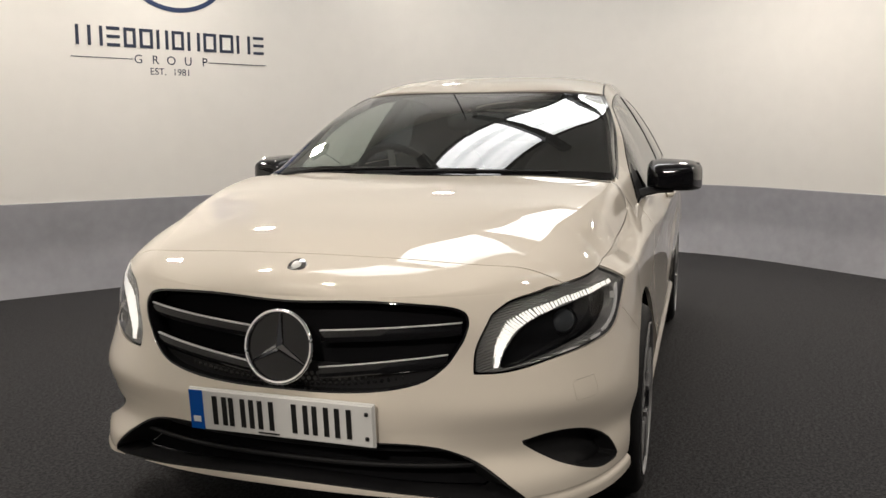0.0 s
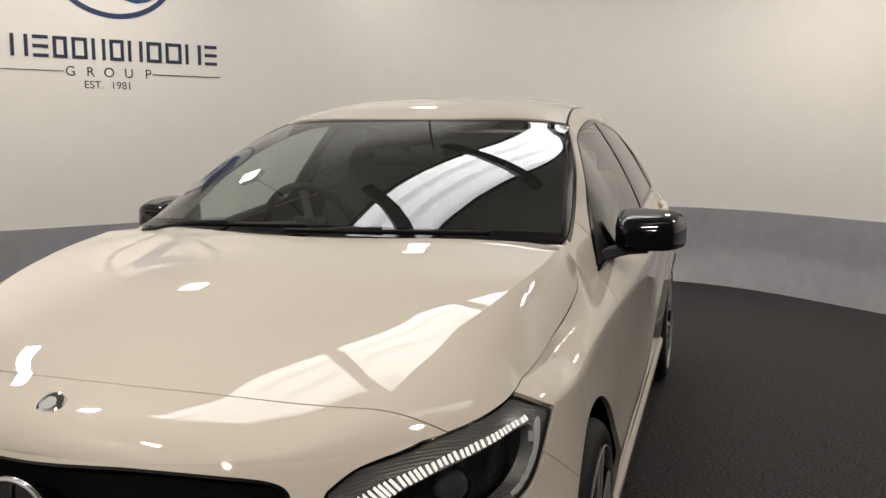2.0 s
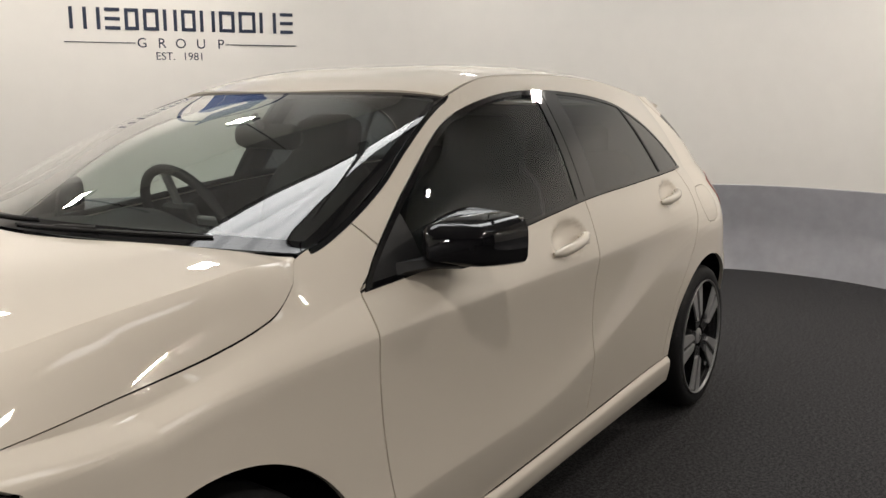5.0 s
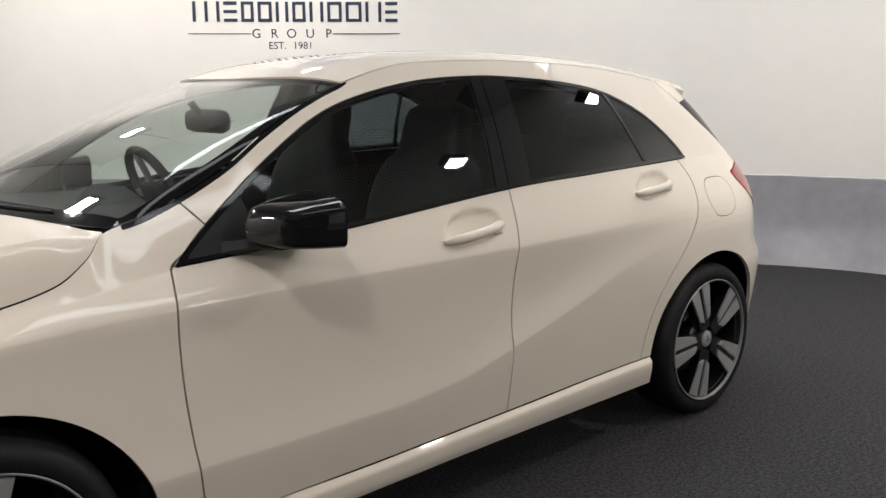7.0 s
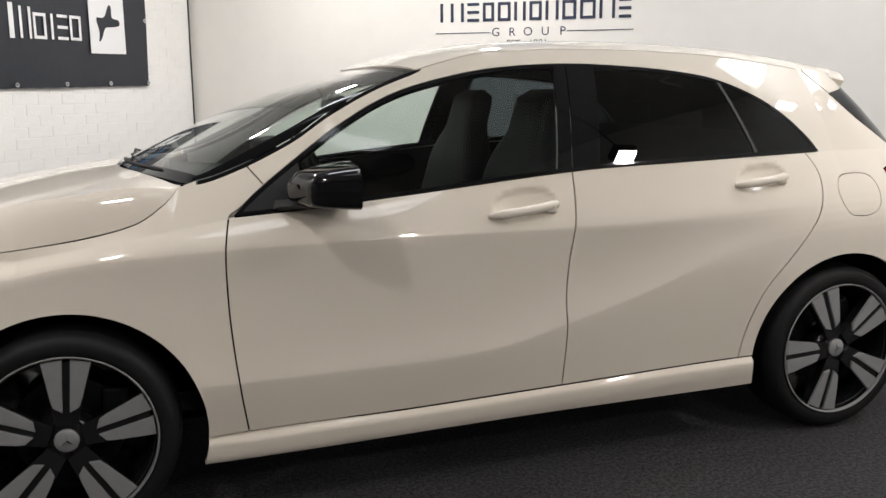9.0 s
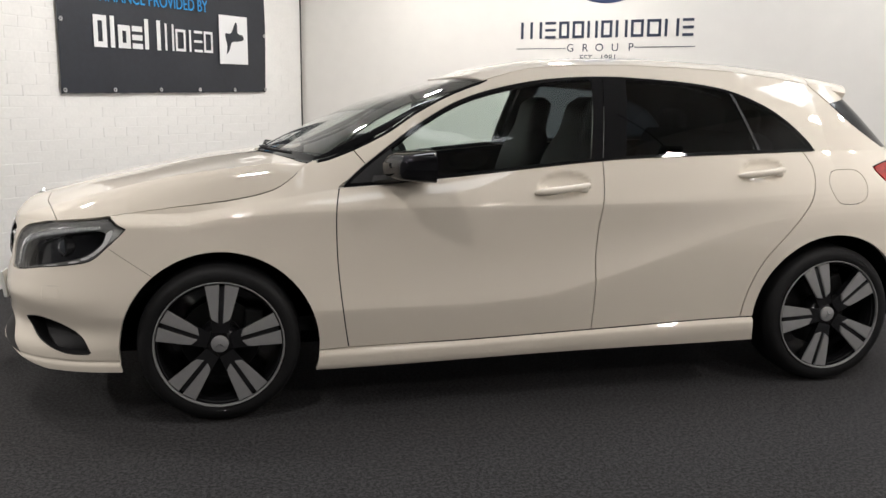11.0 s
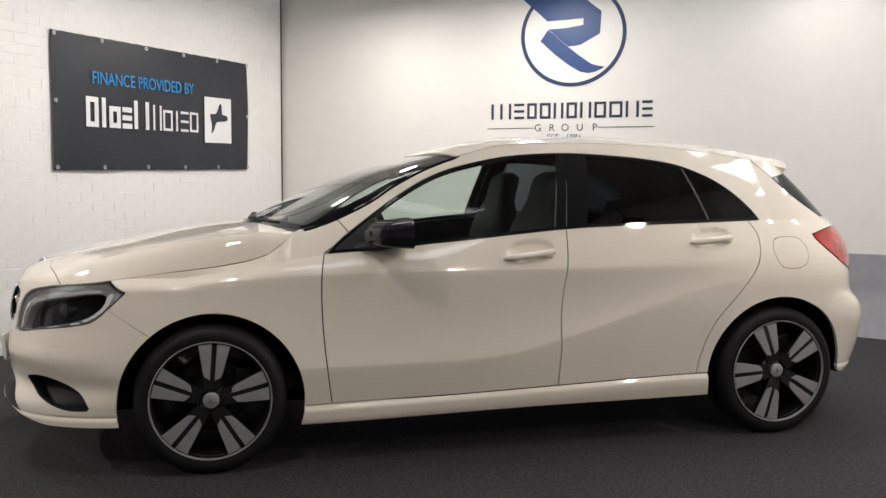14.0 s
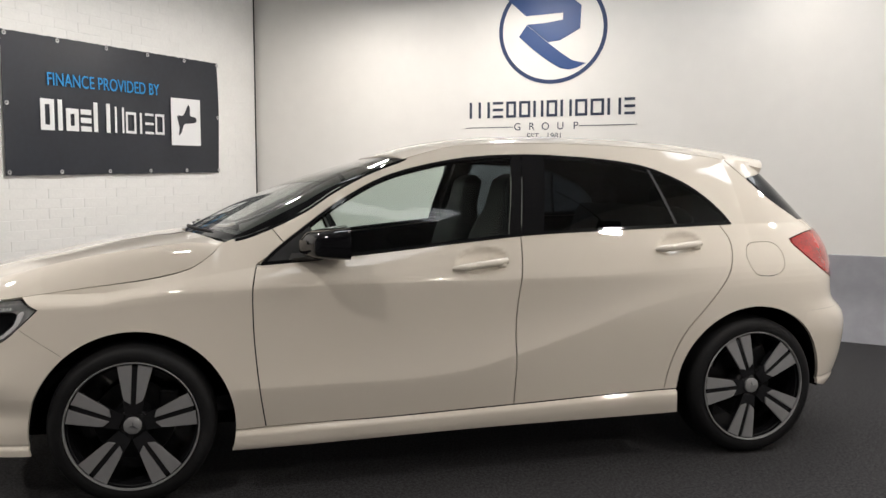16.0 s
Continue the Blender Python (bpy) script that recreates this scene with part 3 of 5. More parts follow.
def roof_field():
    k, f = np.meshgrid(np.linspace(-1, 1, 81), np.linspace(0, 1, 120), indexing="ij")
    a = np.abs(k)
    x0 = 1.03 + 0.10 * a ** 2.4
    x1 = 3.06 - 0.13 * a ** 3
    x = x0 + (x1 - x0) * f
    we, ze = W_L(x), Z_L(x)
    we = np.where(x > 2.72, float(W_L(2.72)) + (x - 2.72) * 0.08, we)
    ze = np.where(x > 2.72, float(Z_L(2.72)) - (x - 2.72) * 0.20, ze)
    zc = ZR(x)
    z = zc - (zc - ze) * a ** 3.8
    return Skin.grid(np.stack([x, k * we, z], -1), flip=True)


SIDE, BONNET, SCREEN, ROOF = side_field(), bonnet_field(), screen_field(), roof_field()

# ---------------------------------------------------------------- cutting lines
def wheel_opening(v):
    f = np.hypot(v[:, 0] - 0.006, v[:, 2] - 0.300) - 0.383
    r = np.hypot(v[:, 0] - 2.700, v[:, 2] - 0.305) - 0.383
    return -np.minimum(f, r)


def region(poly, n=6):
    """A panel by its outline in x and z."""
    p = rounded(poly, n)
    return lambda v: inside(p, v[:, 0], v[:, 2])


def front_region(poly, n=6):
    """An opening of the front end by its outline in half width and z."""
    p = rounded([(*q[:2], *q[2:]) for q in poly], n)
    return lambda v: np.where(v[:, 0] < -0.3, inside(p, -v[:, 1], v[:, 2]), -0.2)


def turn_region(poly, x0, sign, n=6, unit=0.014):
    """An opening on a corner by its outline in degrees round the vertical line x0 and z; unit: metres for a degree."""
    p = rounded([(q[0] * unit, q[1], *q[2:]) for q in poly], n)

    def f(v):
        a = np.degrees(np.arctan2(-v[:, 1], sign * (v[:, 0] - x0)))
        return np.where(sign * (v[:, 0] - x0) > -0.05, inside(p, a * unit, v[:, 2]), -0.2)
    return f


DLO = region([(0.492, 0.921, 1), (0.70, 0.936), (1.05, 0.969), (1.60, 1.022), (2.0, 1.038), (2.30, 1.047), (2.640, 1.056, 1), (2.60, 1.115), (2.52, 1.195), (2.42, 1.262), (2.27, 1.322), (2.10, 1.352),
              (1.90, 1.369), (1.66, 1.377), (1.40, 1.362), (1.17, 1.320), (0.99, 1.263), (0.82, 1.172), (0.68, 1.075), (0.56, 0.985)], 8)
HEADLIGHT = turn_region([(30.8, 0.592, 1), (31.4, 0.66), (34, 0.735, 1), (37.5, 0.766), (44, 0.787), (50, 0.812), (56.5, 0.822), (61, 0.819), (65.2, 0.79), (67.6, 0.773, 1), (63.8, 0.713), (59.5, 0.655), (53.5, 0.633), (45, 0.615), (36.3, 0.593)], 0.0, -1)
WASHER = turn_region([(47.3, 0.497, 1), (47.0, 0.548, 1), (52.0, 0.552, 1), (52.4, 0.500, 1)], 0.0, -1, 1)
GRILLE = front_region([(-0.2, 0.770), (0.0, 0.763), (0.2, 0.770), (0.36, 0.764), (0.445, 0.752), (0.471, 0.725), (0.466, 0.685), (0.448, 0.648), (0.42, 0.608), (0.365, 0.570), (0.27, 0.547), (0.15, 0.536), (0.0, 0.534), (-0.3, 0.54)])
INTAKE = front_region([(-0.3, 0.415), (0.2, 0.415), (0.37, 0.410), (0.46, 0.385), (0.54, 0.338), (0.60, 0.288), (0.625, 0.258, 1), (0.55, 0.267), (0.4, 0.285), (0.2, 0.299), (0, 0.302), (-0.3, 0.299)])
FOG = turn_region([(37.8, 0.405, 1), (43, 0.420), (48, 0.416), (53, 0.393), (57.3, 0.352), (59.8, 0.290, 1), (53.5, 0.290), (46.2, 0.327), (41.8, 0.362)], 0.0, -1)
TAILLIGHT = turn_region([(67.6, 0.985, 1), (60, 1.008), (52, 1.018), (30, 1.02, 1), (30, 0.78, 1), (48, 0.785, 1), (52.4, 0.805), (57.7, 0.837), (63.3, 0.895), (66.9, 0.955)], 2.6, 1)
HATCH_X = line1([(0.6, 3.40), (0.8, 3.33), (1.0, 3.17), (1.077, 3.032), (1.126, 2.949), (1.181, 2.878), (1.276, 2.796), (1.36, 2.73), (1.45, 2.68)])
FLAP = region([(2.665, 0.90), (2.672, 0.945), (2.70, 0.970), (2.76, 0.976), (2.825, 0.968), (2.855, 0.925), (2.848, 0.862), (2.81, 0.832), (2.75, 0.824), (2.695, 0.838)])
FENDER = region([(-0.47, 0.95, 1), (-0.47, 0.752, 1), (-0.388, 0.693, 1), (-0.239, 0.593, 1), (-0.1, 0.3, 1), (0.36, 0.10, 1), (0.507, 0.15, 1), (0.507, 0.267), (0.488, 0.40), (0.474, 0.53), (0.465, 0.661), (0.463, 0.806), (0.470, 0.87), (0.484, 0.926, 1), (0.60, 1.0, 1), (0.52, 1.10, 1), (0.3, 1.2, 1)], 5)
FRONT_DOOR = region([(0.510, 0.22, 1), (0.507, 0.267), (0.488, 0.40), (0.474, 0.53), (0.465, 0.661), (0.463, 0.806), (0.470, 0.87), (0.482, 0.922, 1), (0.9, 1.05, 1), (1.598, 1.15, 1), (1.592, 1.021), (1.584, 0.90), (1.562, 0.733), (1.554, 0.603), (1.556, 0.472), (1.551, 0.31), (1.551, 0.2, 1)], 5)
REAR_DOOR = region([(1.553, 0.2, 1), (1.551, 0.31), (1.556, 0.472), (1.554, 0.603), (1.562, 0.733), (1.584, 0.90), (1.592, 1.021), (1.598, 1.15, 1), (2.53, 1.10, 1), (2.575, 1.045, 1), (2.598, 0.983), (2.585, 0.90), (2.548, 0.82), (2.461, 0.712), (2.344, 0.578), (2.283, 0.444), (2.257, 0.325), (2.25, 0.2, 1)], 5)
REAR_BUMPER = region([(2.92, 0.05, 1), (2.92, 0.60, 1), (2.985, 0.655, 1), (3.6, 0.66, 1), (3.6, 0.05, 1)], 2)
SILL_LINE = line1([(-1.0, -1), (0.33, -1), (0.34, 0.268), (1.03, 0.284), (1.57, 0.301), (2.36, 0.324), (2.37, -1), (4, -1)])
BOTTOM = line1([(-1.0, 0.286), (-0.88, 0.280), (-0.78, 0.250), (-0.64, 0.224), (-0.40, 0.222), (-0.30, 0.222), (0.38, 0.19), (1.5, 0.21), (2.3, 0.215), (2.9, 0.32), (3.0, 0.315), (3.15, 0.275), (3.4, 0.25)])

car = tagged(new("car"), "cream-white five-door hatchback car parked on the carpet", "car")


# ---------------------------------------------------------------- wheels
def build_wheel(side):
    """A wheel about its own centre, facing -y for side -1: tyre, black five-twin-spoke rim with machined faces."""
    hub = new("wheel")
    hub.parent = car
    tagged(hub, "black alloy wheel with machined twin spokes")
    tyre = lathe([(0.236, 0.02), (0.249, 0.004), (0.262, -0.002), (0.285, -0.002), (0.302, 0.008), (0.312, 0.026), (0.316, 0.06), (0.317, 0.11), (0.316, 0.165), (0.310, 0.20), (0.285, 0.222), (0.24, 0.22)], 96)
    part("tyre", tyre, RUBBER, hub, smooth=40)
    rim = lathe([(0.250, 0.000), (0.2515, -0.004), (0.250, -0.006), (0.2465, -0.005), (0.244, 0.004), (0.243, 0.02)], 96)
    part("rim_lip", rim, SILVER, hub, "machined silver rim lip", smooth=40)
    dish = lathe([(0.243, 0.004), (0.238, 0.02), (0.230, 0.035), (0.222, 0.10), (0.218, 0.19), (0.06, 0.19)], 72)
    part("rim_barrel", dish, RIM_BLACK, hub, smooth=40)
    disc = lathe([(0.155, 0.125), (0.157, 0.118), (0.155, 0.11), (0.085, 0.108), (0.07, 0.09), (0.0, 0.09)], 64)
    part("brake_disc", disc, BRAKE, hub, "dull steel brake disc", smooth=40)
    part("brake_caliper", box((0.125, 0.12, 0.05), (0.075, 0.06, 0.15), None, 0.01), BLACK_MATT, hub)
    centre = lathe([(0.0, 0.022), (0.05, 0.022), (0.062, 0.030), (0.075, 0.05), (0.085, 0.09)], 48)
    part("hub", centre, RIM_BLACK, hub, smooth=40)
    for k in range(5):
        a = radians(90 + 72 * k)
        rot = Matrix.Rotation(-(a - radians(90)), 4, "Y")
        bm = bmesh.new()
        # black web of the spoke
        pts = [(-0.030, 0.045), (-0.043, 0.12), (-0.069, 0.234), (0.069, 0.234), (0.043, 0.12), (0.030, 0.045)]
        outer = [bm.verts.new((x, 0.006 + 0.10 * max(0.0, 0.13 - z) ** 1.2, z)) for x, z in pts]
        inner = [bm.verts.new((x * 0.8, 0.05, z)) for x, z in pts]
        bm.faces.new(outer)
        for i in range(6):
            j = (i + 1) % 6
            bm.faces.new((outer[i], inner[i], inner[j], outer[j]))
        bmesh.ops.recalc_face_normals(bm, faces=bm.faces)
        bmesh.ops.transform(bm, matrix=rot, verts=bm.verts)
        web = part("spoke", bm, RIM_BLACK, hub)
        for s in (-1, 1):
            bm = bmesh.new()
            face = [(s * 0.0095, 0.087), (s * 0.0105, 0.241), (s * 0.065, 0.2325), (s * 0.041, 0.122), (s * 0.034, 0.101)]
            top = [bm.verts.new((x, -0.001, z)) for x, z in face]
            low = [bm.verts.new((x, 0.012, z)) for x, z in face]
            bm.faces.new(top)
            for i in range(5):
                j = (i + 1) % 5
                bm.faces.new((top[i], low[i], low[j], top[j]))
            bmesh.ops.recalc_face_normals(bm, faces=bm.faces)
            es = [e for e in bm.edges if all(abs(v.co.y + 0.001) < 1e-4 for v in e.verts)]
            bmesh.ops.bevel(bm, geom=es, offset=0.0018, segments=2, affect="EDGES")
            bmesh.ops.transform(bm, matrix=rot, verts=bm.verts)
            part("machined_face", bm, SILVER, web, "machined grey spoke face")
        bolt = lathe([(0.0, 0.018), (0.009, 0.018), (0.011, 0.03), (0.011, 0.045)], 12)
        bmesh.ops.translate(bolt, vec=(0, 0.006, 0.050), verts=bolt.verts)
        bmesh.ops.transform(bolt, matrix=Matrix.Rotation(-(a + radians(36) - radians(90)), 4, "Y"), verts=bolt.verts)
        part("wheel_bolt", bolt, BRAKE, hub)
    cap = part("centre_cap", lathe([(0.0, 0.008), (0.026, 0.009), (0.0335, 0.013), (0.0335, 0.03)], 40), SILVER, hub, "silver centre cap with a star shape", smooth=40)
    star = bmesh.new()
    for k in range(3):
        a = radians(90 + 120 * k)
        d, p = Vector((math.cos(a), 0, math.sin(a))), Vector((-math.sin(a), 0, math.cos(a)))
        tip, l, r, up = (star.verts.new(c) for c in (d * 0.022 + Vector((0, 0.0065, 0)), p * 0.0035 + Vector((0, 0.0075, 0)), p * -0.0035 + Vector((0, 0.0075, 0)), Vector((0, 0.003, 0))))
        star.faces.new((tip, l, up))
        star.faces.new((tip, up, r))
    part("cap_star", star, CHROME, cap)
    return hub


HEADLINER = material("dark_headliner_cloth", (0.05, 0.05, 0.05), 0.9, vary=0.1)
TRIM_CLOTH = material("light_pillar_cloth", (0.74, 0.73, 0.69), 0.9, vary=0.1)
BRAKE = material("dull_steel", (0.025, 0.025, 0.025), 0.4, metal=0.9, vary=0.2, scale=40)
wheel = build_wheel(-1)
wheel.location = (0, -0.862, 0.317)
wheel.rotation_euler = (0, radians(4), 0)
spin = Matrix.Rotation(radians(-21), 4, "Y")
copy_thing(wheel, pose(2.70, -0.862, 0.317) @ spin)
for wx in (0.0, 2.70):
    copy_thing(wheel, pose(wx, 0.862, 0.317, 0, 0, 180))


# ---------------------------------------------------------------- body panels of one side
GAP, FOLD = 0.0050, 0.014


def body_half(sign):
    """All the panels of one side: sign -1 is the side with the passenger door."""
    def put(skin, name, mat, parent, label="", edge=FOLD):
        s = skin if sign < 0 else skin.mirrored()
        return s.make(name, mat, parent, label, edge)

    skin = SIDE.cut(-wheel_opening(SIDE.v))
    skin = skin.cut(skin.v[:, 2] - BOTTOM(skin.v[:, 0]))
    lamp, skin = skin.split(HEADLIGHT, GAP)
    tail, skin = skin.split(TAILLIGHT, GAP)
    grille, skin = skin.split(GRILLE)
    intake, skin = skin.split(INTAKE)
    fog, skin = skin.split(FOG)
    window, skin = skin.split(DLO, 0.003)
    # black strip between windscreen and pillar
    strip, skin = skin.split(lambda v: np.minimum(np.minimum(v[:, 0] - 0.40, 1.14 - v[:, 0]) * 0.2, v[:, 2] - Z_L(v[:, 0]) + 0.011), 0.001)
    rear_bumper, skin = skin.split(REAR_BUMPER, 0.0007)
    hatch, skin = skin.split(lambda v: np.minimum(v[:, 2] - 0.66, (v[:, 0] - HATCH_X(v[:, 2])) * 0.7), GAP)
    sill, skin = skin.split(lambda v: SILL_LINE(v[:, 0]) - v[:, 2], GAP)
    door_f, skin = skin.split(FRONT_DOOR, GAP)
    door_r, skin = skin.split(REAR_DOOR, GAP)
    fender, skin = skin.split(lambda v: FENDER(v) * np.where(v[:, 0] < -0.12, 3.0, 1.0), GAP)
    bumper, skin = skin.split(lambda v: -0.2 - v[:, 0], GAP)
    if sign < 0:
        flap, skin = skin.split(FLAP, 0.003)
        put(flap, "fuel_flap", PAINT, car)
    washer, bumper = bumper.split(WASHER, 0.0007)
    nose_ob = put(bumper, "front_bumper", PAINT, car)
    put(washer, "washer_cover", PAINT, nose_ob, edge=0.006)
    put(fender, "front_wing", PAINT, car)
    front_door = put(door_f, "front_door", PAINT, car)
    rear_door = put(door_r, "rear_door", PAINT, car)
    put(sill, "side_skirt", PAINT, car)
    put(skin, "rear_quarter", PAINT, car, "white rear quarter panel with the roof pillars")
    put(rear_bumper, "rear_bumper", PAINT, car)
    put(strip, "windscreen_trim", BLACK_GLOSS, car)

    # tailgate with its rear window
    pane, hatch = hatch.split(lambda v: np.minimum(v[:, 2] - 1.07, 1.268 + 0.2 * (v[:, 0] - 2.796) - v[:, 2]), 0.002)
    gate = put(hatch, "tailgate", PAINT, car)
    put(pane, "rear_window", BLACK_GLOSS, gate)

    # windows: frame, corner sail, panes
    pane, frame_ring = window.split(lambda v: DLO(v) - np.where(v[:, 2] > Z_B(v[:, 0]) + 0.035, 0.013, 0.012))
    bottom_trim, frame_ring = frame_ring.split(lambda v: Z_B(v[:, 0]) + 0.010 - v[:, 2], 0.0)
    put(frame_ring.moved(0.002), "window_frame", BLACK_GLOSS, front_door, edge=0.02)
    put(bottom_trim.moved(0.004), "window_trim", BLACK_GLOSS, front_door, edge=0.02)
    sail, pane = pane.split(lambda v: 0.715 - v[:, 0] - 0.12 * (v[:, 2] - 0.95), 0.001)
    put(sail.moved(0.001), "mirror_sail", BLACK_MATT, front_door)
    pillar, pane = pane.split(lambda v: 0.078 - np.abs(v[:, 0] - 1.618 - 0.22 * (v[:, 2] - 1.03)), 0.001)
    pf, pr = pillar.split(lambda v: 1.592 + 0.20 * (v[:, 2] - 1.02) - v[:, 0], 0.004)
    put(pf.moved(0.003), "door_pillar", BLACK_GLOSS, front_door)
    put(pr.moved(0.003), "door_pillar", BLACK_GLOSS, rear_door)
    front_pane, pane = pane.split(lambda v: 1.6 - v[:, 0])
    bar, pane = pane.split(lambda v: 0.007 - np.abs(v[:, 0] - 2.345 + 0.28 * (v[:, 2] - 1.05)))
    quarter, rear_pane = pane.split(lambda v: v[:, 0] - 2.345 + 0.28 * (v[:, 2] - 1.05))
    put(bar.moved(0.003), "window_bar", BLACK_MATT, rear_door)
    put(front_pane, "door_window", DOOR_GLASS, front_door, "lightly tinted door window", edge=0)
    put(rear_pane, "door_window", TINT, rear_door, "dark tinted door window", edge=0)
    put(quarter, "quarter_window", TINT, rear_door, "dark tinted quarter window", edge=0)

    # near-black linings behind the panels, painting in the shade inside the gaps
    line = SIDE.cut(-wheel_opening(SIDE.v))
    line = line.cut(line.v[:, 2] - BOTTOM(line.v[:, 0]) - 0.02)
    _, line = line.split(DLO)
    for cutter in (HEADLIGHT, GRILLE, INTAKE, FOG):
        _, line = line.split(cutter)
    trim, line = line.split(lambda v: np.minimum(v[:, 2] - Z_B(v[:, 0]) - 0.01, np.minimum(v[:, 0] - 0.42, 2.6 - v[:, 0]) * 0.5))
    put(line.moved(-0.022), "inner_lining", VOID, car, edge=0)
    front_trim, rear_trim = trim.split(lambda v: 1.15 - v[:, 0])
    put(front_trim.moved(-0.022), "pillar_trim", TRIM_CLOTH, car, "light grey pillar trim", edge=0)
    put(rear_trim.moved(-0.022), "pillar_trim", HEADLINER, car, "dark pillar trim", edge=0)

    # headlight
    light = put(lamp.moved(-0.001), "headlight", LENS, car, "clear headlight with a daytime light strip", edge=0)
    pocket = turn_region([(35.2, 0.603), (37.2, 0.668), (40, 0.708), (45, 0.734), (54, 0.757), (60, 0.768), (62.6, 0.756), (62.0, 0.72), (58.5, 0.675), (54, 0.65), (48, 0.632), (42, 0.616)], 0.0, -1)
    hollow_l, shell_l = lamp.split(pocket)
    put(hollow_l.moved(-0.055), "housing", BLACK_GLOSS, light, edge=0)
    put(shell_l.moved(-0.012), "ribbed_shell", RIBBED, light, "grey ribbed inner shell", edge=0.03)
    rim, _ = lamp.split(lambda v: 0.003 - HEADLIGHT(v))
    put(rim.moved(-0.004), "seal", BLACK_MATT, light, edge=0.012)
    strip_l = turn_region([(33.9, 0.722, 1), (38.5, 0.750), (45, 0.769), (54, 0.786), (61.5, 0.795, 1), (61.8, 0.776, 1), (54, 0.760), (45, 0.737), (40, 0.712), (37.0, 0.672), (34.8, 0.606, 1), (32.2, 0.600, 1), (32.4, 0.655)], 0.0, -1)
    band_l, _ = shell_l.split(lambda v: np.minimum(strip_l(v), pocket(v) + 0.017))
    put(band_l.moved(-0.009), "daytime_light", LED, light, "bright ribbed daytime light strip", edge=0.004)
    # small forward-facing light segments along the strip
    strip_az = np.degrees(np.arctan2(-lamp.v[:, 1], -lamp.v[:, 0]))

    def on_lamp(az, z):
        d2 = ((strip_az - az) * 0.014) ** 2 + (lamp.v[:, 2] - z) ** 2 + 1e-8
        near = np.argsort(d2)[:5]
        k = (1 / d2[near])[:, None]
        c = ((lamp.v[near] - lamp.n[near] * 0.0060) * k).sum(0) / k.sum()
        return Vector((float(c[0]), float(c[1]) * -sign, float(c[2])))

    out_a, out_z = line1([(0, 32.3), (0.2, 32.5), (0.38, 34.2), (0.5, 38.5), (0.65, 45), (0.85, 54), (1, 61.0)]), line1([(0, 0.600), (0.2, 0.655), (0.38, 0.722), (0.5, 0.750), (0.65, 0.769), (0.85, 0.786), (1, 0.794)])
    in_a, in_z = line1([(0, 34.8), (0.2, 35.9), (0.38, 38.0), (0.5, 41), (0.65, 46), (0.85, 54.5), (1, 61.3)]), line1([(0, 0.606), (0.2, 0.645), (0.38, 0.690), (0.5, 0.718), (0.65, 0.740), (0.85, 0.761), (1, 0.777)])
    for k in range(56):
        f = (k + 0.5) / 56
        a, b = on_lamp(float(out_a(f)), float(out_z(f))), on_lamp(float(in_a(f)), float(in_z(f)))
        a, b = a.lerp(b, 0.42 + 0.2 * max(0.0, 1 - f / 0.3)), b.lerp(a, 0.04)
        u = Vector((0, b.y - a.y, b.z - a.z))
        w = Vector((1, 0, 0)).cross(u.normalized())
        frame_m = Matrix(((1, 0, 0, 0), (0, w.y, u.normalized().y, 0), (0, w.z, u.normalized().z, 0), (0, 0, 0, 1)))
        at = Matrix.Translation((a + b) / 2) @ frame_m
        segment = part("light_segment", box((0, 0, 0), (0.0003, 0.0062, u.length), at), BEAD, light)
        part("segment_back", box((0.0012, 0, 0), (0.0012, 0.0070, u.length + 0.001), at), BLACK_MATT, segment)
    ring_o = turn_region([(64.4, 0.768), (63.2, 0.72), (60, 0.672), (55.5, 0.643), (49, 0.625), (43.5, 0.615, 1), (43.8, 0.620, 1), (49.3, 0.631), (55.0, 0.650), (59.2, 0.678), (62.1, 0.72), (62.9, 0.760)], 0.0, -1)
    bead, _ = lamp.split(ring_o)
    put(bead.moved(-0.009), "chrome_bezel", BEZEL, light, edge=0.015)
    ys = sign * 0.672
    for nm, prof, mat in (("projector", [(0.0, -0.020), (0.018, -0.017), (0.030, -0.009), (0.034, 0.0)], LENS_SOLID), ("projector_ring", [(0.034, -0.004), (0.037, -0.008), (0.042, -0.004), (0.044, 0.03)], BLACK_GLOSS)):
        bm = lathe(prof, 40)
        bmesh.ops.transform(bm, matrix=pose(-0.585, ys, 0.690, 0, 0, -58 * (-sign) if sign < 0 else 180 + 58), verts=bm.verts)
        part(nm, bm, mat, light, smooth=40)

    # tail light
    put(tail.moved(0.003), "tail_light", TAIL, car, "red tail light")

    # fog opening, dark mesh behind
    put(fog.moved(-0.055), "bumper_vent", BLACK_MATT, car, "black lower vent with honeycomb mesh", edge=0)
    wallv, _ = fog.split(lambda v: 0.004 - FOG(v))
    put(wallv.moved(-0.001), "vent_rim", BLACK_MATT, car, edge=0.055)

    # grille back and intake back
    put(grille.moved(-0.06), "grille_back", VOID, car, edge=0)
    ring, _ = grille.split(lambda v: 0.005 - GRILLE(v))
    put(ring.moved(-0.002), "grille_rim", BLACK_GLOSS, car, edge=0.05)
    put(intake.moved(-0.09), "intake_back", VOID, car, edge=0)
    ring, _ = intake.split(lambda v: 0.005 - INTAKE(v))
    put(ring.moved(-0.002), "intake_rim", BLACK_MATT, car, edge=0.08)

